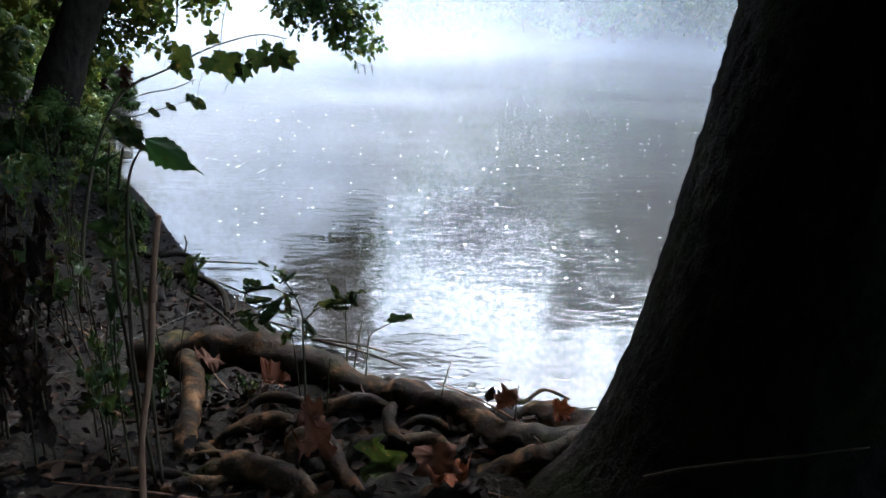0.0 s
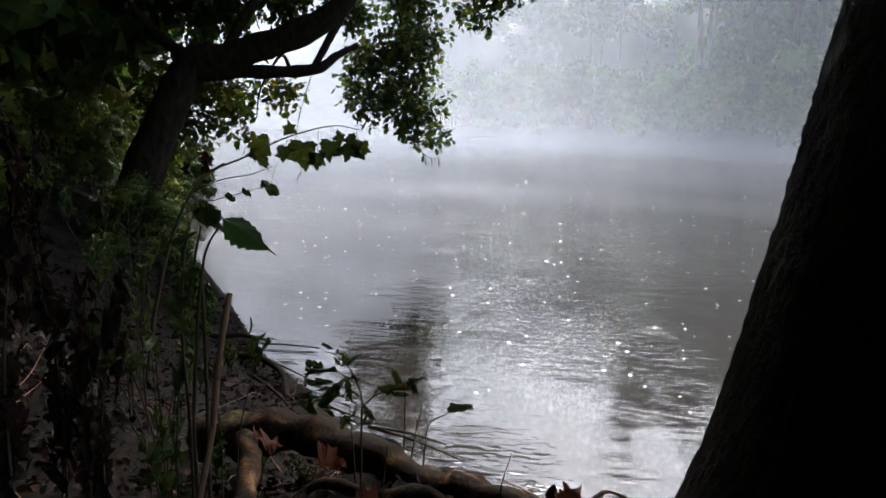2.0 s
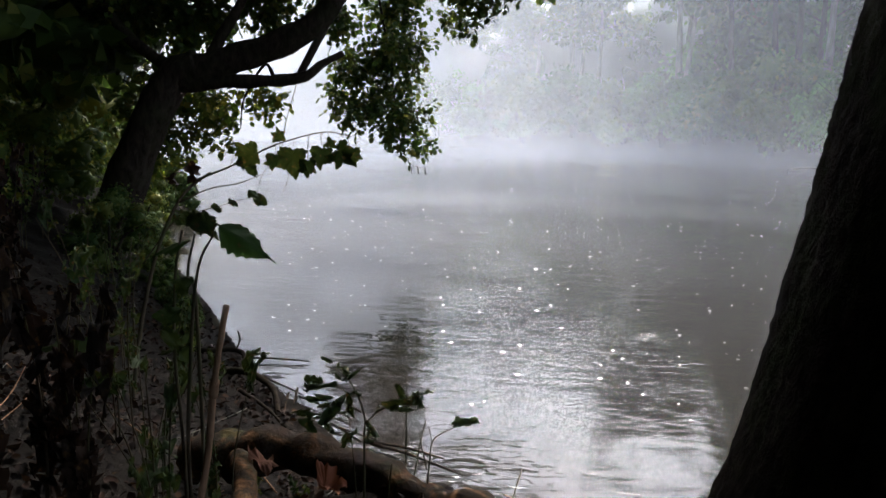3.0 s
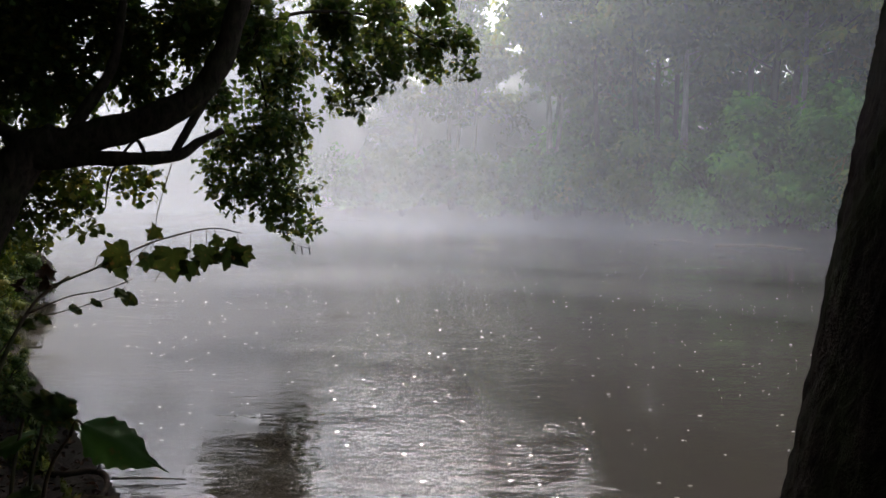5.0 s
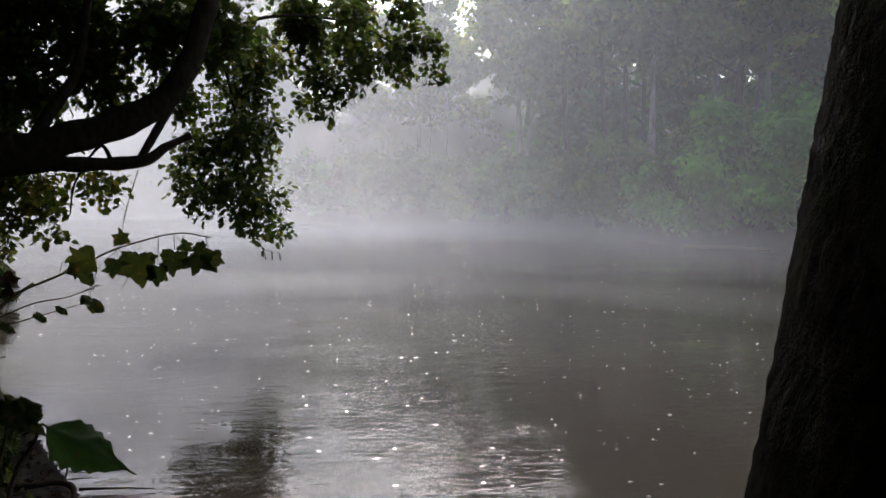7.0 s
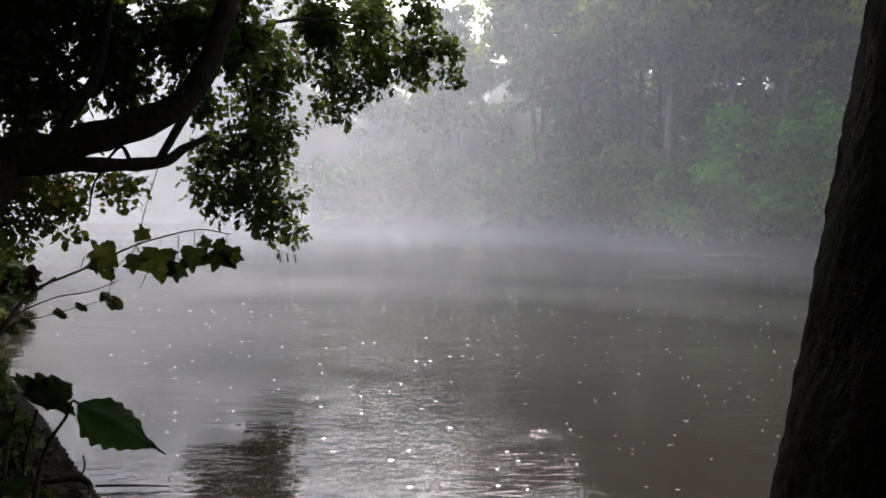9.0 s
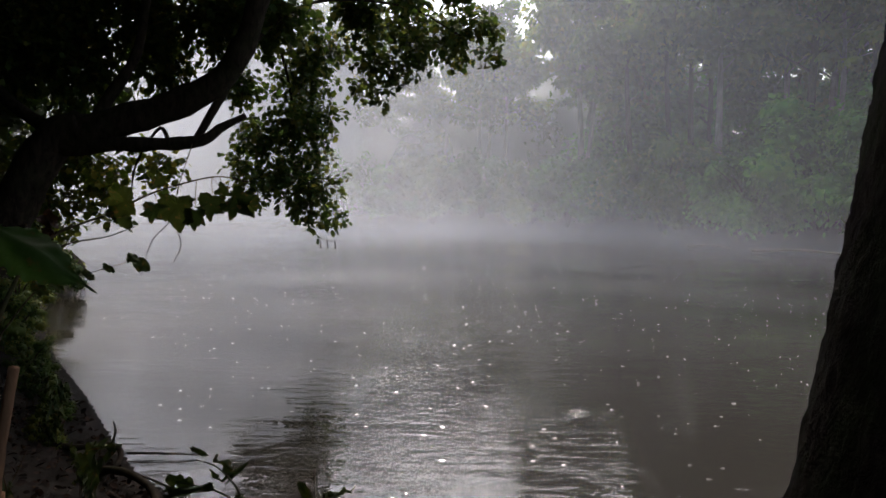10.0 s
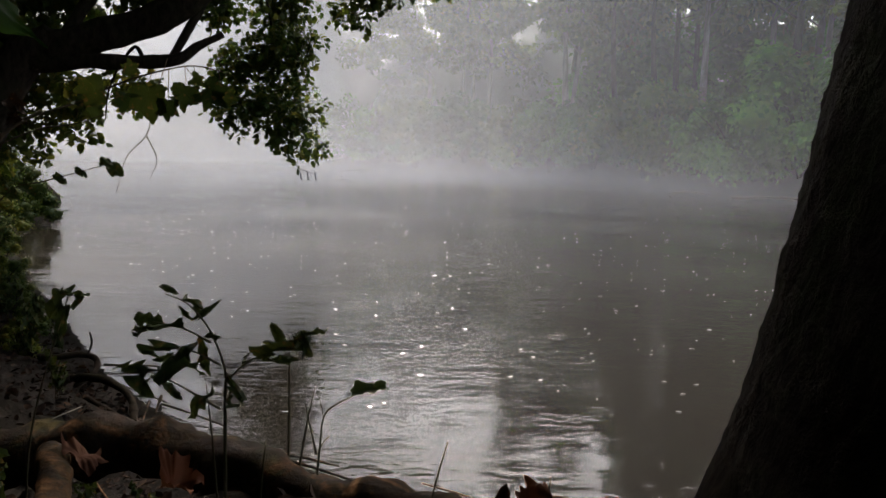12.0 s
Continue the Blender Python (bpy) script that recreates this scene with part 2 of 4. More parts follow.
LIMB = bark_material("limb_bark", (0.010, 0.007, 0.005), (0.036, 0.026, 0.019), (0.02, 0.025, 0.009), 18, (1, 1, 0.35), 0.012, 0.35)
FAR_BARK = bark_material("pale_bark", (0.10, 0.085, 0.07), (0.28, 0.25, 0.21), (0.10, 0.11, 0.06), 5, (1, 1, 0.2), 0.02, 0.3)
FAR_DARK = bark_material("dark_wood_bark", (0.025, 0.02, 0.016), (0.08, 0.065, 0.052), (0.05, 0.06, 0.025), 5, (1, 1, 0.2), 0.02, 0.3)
STEM = bark_material("stem_bark", (0.03, 0.024, 0.015), (0.075, 0.052, 0.032), (0.035, 0.048, 0.012), 40, (1, 1, 0.3), 0.002, 0.5)
STALK = bark_material("dead_stalk", (0.12, 0.06, 0.035), (0.26, 0.14, 0.08), (0.12, 0.07, 0.04), 60, (1, 1, 0.1), 0.002, 0.3)


def root_material():
    m, n, l, b = material("root_bark", 0.75, 0.06)
    col = ramp(n, l, grain(n, l, 7, 3, 0.5, None, 1.2), [(0.32, (0.008, 0.005, 0.003)), (0.43, (0.024, 0.011, 0.005)), (0.52, (0.03, 0.019, 0.007)), (0.57, (0.075, 0.034, 0.012)), (0.70, (0.17, 0.09, 0.04))])
    col = mixed(n, l, col, (0.028, 0.034, 0.008), ramp(n, l, grain(n, l, 4.3, 6, 0.7), [(0.54, (0, 0, 0)), (0.62, (0.7, 0.7, 0.7))]))
    col = mixed(n, l, col, (0.014, 0.010, 0.007), ramp(n, l, grain(n, l, 18, 7, 0.75), [(0.44, (0, 0, 0)), (0.58, (0.85, 0.85, 0.85))]))
    l.new(col, b.inputs["Base Color"])
    bump(n, l, b, grain(n, l, 45, 8, 0.7), 0.006, 1.0, bump(n, l, None, grain(n, l, 14, 5), 0.012))
    return m


def ground_material():
    m, n, l, b = material("wet_mud", 0.95, 0.05)
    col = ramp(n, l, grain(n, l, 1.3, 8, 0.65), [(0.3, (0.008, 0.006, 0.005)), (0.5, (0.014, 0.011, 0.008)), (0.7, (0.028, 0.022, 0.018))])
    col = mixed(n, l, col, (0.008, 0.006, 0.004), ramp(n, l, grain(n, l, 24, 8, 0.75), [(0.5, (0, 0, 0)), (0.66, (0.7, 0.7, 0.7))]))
    l.new(col, b.inputs["Base Color"])
    bump(n, l, b, grain(n, l, 30, 9, 0.7), 0.02, 1.0, bump(n, l, None, grain(n, l, 4, 6), 0.05))
    return m


def water_material():
    m, n, l, b = material("river_water", 0.012, 0.5)
    b.inputs["IOR"].default_value = 1.33
    col = ramp(n, l, grain(n, l, 0.11, 4), [(0.35, (0.017, 0.014, 0.011)), (0.65, (0.024, 0.020, 0.015))])
    l.new(col, b.inputs["Base Color"])
    swell = grain(n, l, 1.6, 2, 0.45, (0.5, 1.4, 1), 0.5)
    chop = grain(n, l, 6.5, 2, 0.45, (0.5, 1.4, 1), 0.9)
    fine = grain(n, l, 15.0, 2, 0.45, (0.6, 1.3, 1), 0.6)

    def patches(scale, height, gain, shift):
        k = n.new("ShaderNodeMath")
        k.operation, k.use_clamp = "MULTIPLY_ADD", True
        k.inputs[1].default_value, k.inputs[2].default_value = gain, shift
        l.new(grain(n, l, scale, 3, 0.5, (0.7, 1, 1)), k.inputs[0])
        mul = n.new("ShaderNodeMath")
        mul.operation = "MULTIPLY"
        l.new(height, mul.inputs[0])
        l.new(k.outputs[0], mul.inputs[1])
        return mul.outputs[0]
    low = bump(n, l, None, swell, 0.010)
    mid = bump(n, l, None, patches(0.45, chop, 5.0, -1.9), 0.013, 1.0, low)
    bump(n, l, b, patches(0.8, fine, 6.0, -2.75), 0.005, 1.0, mid)
    return m


ROOT, MUD, WATER = root_material(), ground_material(), water_material()


def mist_material(name, low_part, high_part, edge, in_wood=False):
    """Thin drifting mist: lets most light pass and scatters the rest; thickest low over the water."""
    m = bpy.data.materials.new(name)
    m.use_nodes = True
    n, l = m.node_tree.nodes, m.node_tree.links
    n.remove(n["Principled BSDF"])
    sep = n.new("ShaderNodeSeparateXYZ")
    l.new(n.new("ShaderNodeNewGeometry").outputs["Position"], sep.inputs[0])

    def math_node(op, a, b=0.0, clamp=False):
        k = n.new("ShaderNodeMath")
        k.operation, k.use_clamp = op, clamp
        for s, v in ((0, a), (1, b)):
            if isinstance(v, (int, float)):
                k.inputs[s].default_value = v
            else:
                l.new(v, k.inputs[s])
        return k.outputs[0]
    z = sep.outputs["Z"]
    low = math_node("MULTIPLY", math_node("EXPONENT", math_node("MULTIPLY", z, -1 / 0.85)), low_part)
    thin = math_node("MULTIPLY", math_node("SUBTRACT", 20.0, z), 0.1, True)
    veil = math_node("ADD", low, math_node("MULTIPLY", thin, high_part))
    side = math_node("MAXIMUM", math_node("SUBTRACT", 1.28, math_node("MULTIPLY", sep.outputs["X"], 0.02 if in_wood else 0.07)), 0.55 if in_wood else 0.22)
    base = math_node("MULTIPLY", z, 1 / 0.6, True)
    wisps = ramp(n, l, grain(n, l, 0.14, 2, 0.45, (1, 1, 0.7), 0.3), [(0.3, (0.5, 0.5, 0.5)), (0.7, (1.45, 1.45, 1.45))])
    a = math_node("MULTIPLY", math_node("MULTIPLY", math_node("MULTIPLY", veil, side), base), wisps, True)
    a = math_node("MULTIPLY", a, math_node("MULTIPLY", math_node("SUBTRACT", sep.outputs["X"], edge), 0.35, True))
    a = math_node("MINIMUM", a, 0.5 if in_wood else 0.235)
    dif, trl, add = n.new("ShaderNodeBsdfDiffuse"), n.new("ShaderNodeBsdfTranslucent"), n.new("ShaderNodeMixShader")
    for s in (dif, trl):
        s.inputs["Color"].default_value = (0.93, 0.93, 0.94, 1)
    l.new(dif.outputs[0], add.inputs[1])
    l.new(trl.outputs[0], add.inputs[2])
    mx = n.new("ShaderNodeMixShader")
    l.new(a, mx.inputs[0])
    l.new(n.new("ShaderNodeBsdfTransparent").outputs[0], mx.inputs[1])
    l.new(add.outputs[0], mx.inputs[2])
    l.new(mx.outputs[0], n["Material Output"].inputs["Surface"])
    return m


# ---- ground, river, mist ----
SHORE = [(-700, 700), (-80, 95), (-30, 44), (-15, 27), (-8.5, 18), (-6.6, 15.7), (-5.4, 11.9), (-3.9, 9.1), (-2.75, 7.3), (-2.1, 6.2), (-1.6, 5.4), (-1.0, 4.7),
         (-0.45, 3.9), (-0.05, 3.2), (0.3, 2.72), (0.8, 2.5), (1.6, 2.45), (3.5, 2.1), (9, 0.5), (40, -12), (700, -250)]
FAR_SHORE = [(-120, 130), (-60, 80), (-30, 60), (-12, 51), (-2.3, 47), (5.2, 44), (11, 37.5), (16.3, 30), (22, 24), (34, 17), (70, 2), (700, -220)]


def inland(px, py, line):
    """Signed distance from a shore line that runs from left to right: positive on the side of the camera."""
    best = np.full(px.shape, 1e9)
    for (ax, ay), (bx, by) in zip(line, line[1:]):
        dx, dy = bx - ax, by - ay
        t = np.clip(((px - ax) * dx + (py - ay) * dy) / (dx * dx + dy * dy), 0, 1)
        best = np.minimum(best, np.hypot(px - ax - t * dx, py - ay - t * dy))
    xs, ys = zip(*line)
    return best * np.where(py < np.interp(px, xs, ys), 1.0, -1.0)


def step(a, b, v):
    t = np.clip((v - a) / (b - a), 0, 1)
    return t * t * (3 - 2 * t)


def ground_height(px, py):
    px, py = np.asarray(px, float), np.asarray(py, float)
    d = inland(px, py, SHORE)
    f = -inland(px, py, FAR_SHORE)
    wide = 0.45 + 1.6 * step(0.2, -1.2, px)
    bank = 0.72 * step(-0.05, 1, d / wide) + 0.10 * np.clip(d - 1.0, 0, 12)
    far = 1.1 * step(-0.2, 2.5, f) + 0.05 * np.clip(f - 2, 0, 60) + 0.14 * np.clip(f - 12, 0, 50)
    bed = -np.clip(np.minimum(-d, -f) * 0.35, 0, 2.0)
    return np.where(d > -0.02, bank, np.where(f > -0.3, far, bed))


def ground_z(x, y):
    return float(ground_height([x], [y])[0])


def build_ground():
    def axis(lo, hi, a, b, fine):
        mid = list(np.arange(a, b, fine))
        out, s, v = [], fine, b
        while v < hi:
            out.append(v)
            s *= 1.16
            v += s
        low, s, v = [], fine, a - fine
        while v > lo:
            low.append(v)
            s *= 1.16
            v -= s
        return np.array([lo] + low[::-1] + mid + out + [hi])
    xs, ys = axis(-700, 700, -5, 3, 0.06), axis(-700, 700, 0.5, 9, 0.06)
    gx, gy = np.meshgrid(xs, ys)
    z = ground_height(gx.ravel(), gy.ravel())
    near = (gx.ravel() > -9) & (gx.ravel() < 6) & (gy.ravel() > -4) & (gy.ravel() < 14)
    verts = []
    for x, y, h, q in zip(gx.ravel(), gy.ravel(), z, near):
        if h > 0.02:
            h += 0.06 * noise.noise(Vector((x * 1.7, y * 1.7, 0))) * min(1, h * 2) + ((0.045 * noise.noise(Vector((x * 5, y * 5, 3))) + 0.03 * noise.noise(Vector((x * 13, y * 13, 5)))) * min(1, h * 3) if q else 0)
        verts.append((x, y, h))
    w = len(xs)
    faces = [(j * w + i, j * w + i + 1, (j + 1) * w + i + 1, (j + 1) * w + i) for j in range(len(ys) - 1) for i in range(w - 1)]
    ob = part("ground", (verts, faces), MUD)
    tagged(ob, "dark wet mud river bank under trees", "ground", kind="structure")


build_ground()
s = 690.0
water = part("water", ([(-s, -s, 0), (s, -s, 0), (s, s, 0), (-s, s, 0)], [(0, 1, 2, 3)]), WATER)
tagged(water, "calm murky grey-brown river with rippled reflections", "river", kind="structure")


def build_mist():
    for r, top, start, low_part, high_part in ((15.5, 24, -26, 0.10, 0.035), (20, 24, -29, 0.19, 0.05), (25.5, 24, -33, 0.28, 0.07), (31, 24, -38, 0.32, 0.085), (36.5, 24, -41, 0.34, 0.10), (50.5, 24, -43, 0.3, 0.30), (57, 24, -44, 0.3, 0.42)):
        m = mist_material("mist", low_part, high_part, 0.3 + r * math.sin(radians(start)), r > 45)
        verts, faces, n, rows = [], [], 48, 10
        for i in range(n + 1):
            a = radians(start + (62 - start) * i / n)
            rr = r * (1 + 0.05 * math.sin(a * 4 + r) + 0.03 * math.sin(a * 9 + 2 * r))
            for k in range(rows + 1):
                verts.append((0.3 + rr * math.sin(a), rr * math.cos(a) + 0.5 * math.sin(k * 0.9 + r), top * (k / rows) ** 2))
        for i in range(n):
            for k in range(rows):
                q = i * (rows + 1) + k
                faces.append((q, q + rows + 1, q + rows + 2, q + 1))
        ob = part("mist", (verts, faces), m)
        tagged(ob, "pale drifting morning mist over the river", "mist", kind="stuff")


build_mist()


# ---- far bank woods ----
def wild_tree(label, seed, height, crown_from, material, lean=0.03, leaf=0.34, bark=None, category="tree", group="far bank trees", wide=1.0, dense=190, core=0.66, flat=0.5):
    rs = np.random.default_rng(seed)
    tree = thing("tree", label, category, group)
    top = np.array((lean * height, rs.normal(0, 0.02) * height, height * 0.93))
    mid = top * 0.5 + np.array((*rs.normal(0, 0.25, 2), 0))
    r0 = 0.012 * height + 0.03
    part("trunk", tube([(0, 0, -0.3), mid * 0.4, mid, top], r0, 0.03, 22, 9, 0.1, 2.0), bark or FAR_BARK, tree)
    clumps = []
    for k in range(int(9 + height * 0.55)):
        t = crown_from + (1 - crown_from) * (k + rs.uniform(0, 1)) / (9 + height * 0.55)
        base = spline([(0, 0, 0), mid * 0.4, mid, top], 50)[int(t * 49 * 0.98)]
        a = rs.uniform(0, 2 * math.pi)
        reach = wide * height * (0.09 + 0.14 * math.sin(math.pi * min(1, (t - crown_from) / (1 - crown_from) * 0.8 + 0.2))) * rs.uniform(0.6, 1.2)
        tip = base + np.array((math.cos(a) * reach, math.sin(a) * reach, reach * rs.uniform(0.1, 0.7)))
        part("limb", tube([base, (base + tip) / 2 + (0, 0, 0.1 * reach), tip], r0 * 0.3 * (1.15 - t), 0.012, 8, 5, 0.1, 2.0), bark or FAR_BARK, tree)
        clumps.append((*tip, reach * rs.uniform(0.26, 0.46)))
        clumps.append((*(base * 0.4 + tip * 0.6 + rs.normal(0, 0.3, 3)), reach * rs.uniform(0.16, 0.32)))
    part("crown", leafy_mass(clumps, dense, leaf, CHIP, rs, core, flat), material, tree)
    return tree


def shrub(label, seed, wide, high, material, leaf=0.3, group="far bank shrubs", per=330):
    rs = np.random.default_rng(seed)
    bush = thing("shrub", label, "shrub", group)
    clumps = []
    for k in range(5):
        a = rs.uniform(0, 2 * math.pi)
        tip = np.array((math.cos(a) * wide * 0.4, math.sin(a) * wide * 0.4, high * rs.uniform(0.6, 0.9)))
        part("stem", tube([(0.1 * math.cos(a), 0.1 * math.sin(a), -0.3), tip * (0.3, 0.3, 0.6), tip], 0.05, 0.015, 10, 5, 0.1, 3), LIMB, bush)
    for k in range(26):
        a, t = rs.uniform(0, 2 * math.pi), rs.uniform(0, 1)
        ring = wide * 0.5 * math.sqrt(1 - 0.75 * t * t) * rs.uniform(0.55, 1.05)
        clumps.append((math.cos(a) * ring, math.sin(a) * ring, high * (0.12 + 0.8 * t), wide * rs.uniform(0.09, 0.19)))
    part("foliage", leafy_mass(clumps, per, leaf, CHIP, rs, 0.72, 0.8), material, bush)
    return bush


def placed(ob, x, y, turn, size, z=None):
    return copy_thing(ob, pose(x, y, (ground_z(x, y) if z is None else z) - 0.05, 0, 0, turn) @ Matrix.Diagonal((size, size, size, 1)))


def sited(ob, x, y, turn, size):
    ob.matrix_basis = pose(x, y, ground_z(x, y) - 0.05, 0, 0, turn)
    ob.scale = (size, size, size)


def along(line, s):
    """A place s metres along a line from its start, and its direction."""
    for (ax, ay), (bx, by) in zip(line, line[1:]):
        d = math.hypot(bx - ax, by - ay)
        if s <= d:
            return ax + (bx - ax) * s / d, ay + (by - ay) * s / d, (bx - ax) / d, (by - ay) / d
        s -= d
    return bx, by, 1.0, 0.0


def build_far_woods():
    rs = np.random.default_rng(11)
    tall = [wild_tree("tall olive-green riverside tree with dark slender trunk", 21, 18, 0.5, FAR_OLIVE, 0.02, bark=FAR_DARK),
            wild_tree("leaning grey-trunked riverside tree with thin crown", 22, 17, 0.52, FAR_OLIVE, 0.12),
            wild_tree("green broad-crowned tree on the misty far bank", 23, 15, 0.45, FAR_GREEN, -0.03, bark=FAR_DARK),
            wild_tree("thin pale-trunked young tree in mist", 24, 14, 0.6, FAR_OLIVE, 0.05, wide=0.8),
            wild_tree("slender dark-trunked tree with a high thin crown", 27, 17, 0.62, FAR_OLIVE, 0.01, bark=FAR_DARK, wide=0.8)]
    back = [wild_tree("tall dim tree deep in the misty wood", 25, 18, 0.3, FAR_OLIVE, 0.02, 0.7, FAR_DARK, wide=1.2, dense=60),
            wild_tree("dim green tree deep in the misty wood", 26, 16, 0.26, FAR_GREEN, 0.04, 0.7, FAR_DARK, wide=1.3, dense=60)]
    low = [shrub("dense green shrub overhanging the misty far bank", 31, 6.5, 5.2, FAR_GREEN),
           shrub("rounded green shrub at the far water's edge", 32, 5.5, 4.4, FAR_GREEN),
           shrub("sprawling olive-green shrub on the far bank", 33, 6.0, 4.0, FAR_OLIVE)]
    first = set()

    def put(kinds, k, x, y, size):
        ob, turn = kinds[k], rs.uniform(0, 360)
        if ob in first:
            placed(ob, x, y, turn, size)
        else:
            first.add(ob)
            sited(ob, x, y, turn, size)
    s = 70.0
    while s < 192:
        x, y, dx, dy = along(FAR_SHORE, s)
        o = rs.uniform(1.2, 2.4)
        put(low, int(rs.integers(0, 3)), x - dy * o, y + dx * o, rs.uniform(0.75, 1.15))
        s += rs.uniform(2.0, 3.2)
    s = 72.0
    while s < 192:
        x, y, dx, dy = along(FAR_SHORE, s)
        o = rs.uniform(8, 11)
        put(low, int(rs.integers(0, 3)), x - dy * o, y + dx * o, rs.uniform(0.8, 1.3))
        s += rs.uniform(3.2, 4.6)
    s = 150.0
    while s < 186:
        x, y, dx, dy = along(FAR_SHORE, s)
        o = rs.uniform(3.0, 7.0)
        put(tall, 3 + int(rs.integers(0, 2)), x - dy * o, y + dx * o, rs.uniform(0.95, 1.25))
        s += rs.uniform(1.6, 3.4)
    s = 110.0
    while s < 190:
        x, y, dx, dy = along(FAR_SHORE, s)
        o = rs.uniform(12.5, 16)
        put(low, int(rs.integers(0, 3)), x - dy * o, y + dx * o, rs.uniform(1.2, 1.6))
        s += rs.uniform(3.4, 4.6)
    for x, y, size in ((13.2, 60.5, 0.85), (11.6, 57.0, 0.7), (15.2, 63.0, 0.9), (14.3, 56.0, 0.65)):
        put(back, 1 if size > 0.8 else 0, x, y, size)
    for row, gap in ((5.0, 5.6), (9, 5.4), (14, 4.8), (20, 3.4)):
        s = 88.0 if row < 10 else 70.0
        while s < 196:
            x, y, dx, dy = along(FAR_SHORE, s)
            o = row + rs.uniform(-1.6, 1.6)
            kinds = tall if row < 10 else back
            put(kinds, int(rs.integers(0, len(kinds))), x - dy * o, y + dx * o, rs.uniform(0.78, 0.95) * (0.95 + 0.42 * float(step(151, 157, s)) + 0.26 * float(1 - step(130, 138, s))) * (0.62 if row > 17 else 1.0))
            s += gap * rs.uniform(0.7, 1.4)


build_far_woods()


# ---- sycamore by the camera, with its roots ----
def trunk_axis(z):
    h = z - 0.8
    return 1.362 + 0.203 * h, 1.434 + 0.101 * h


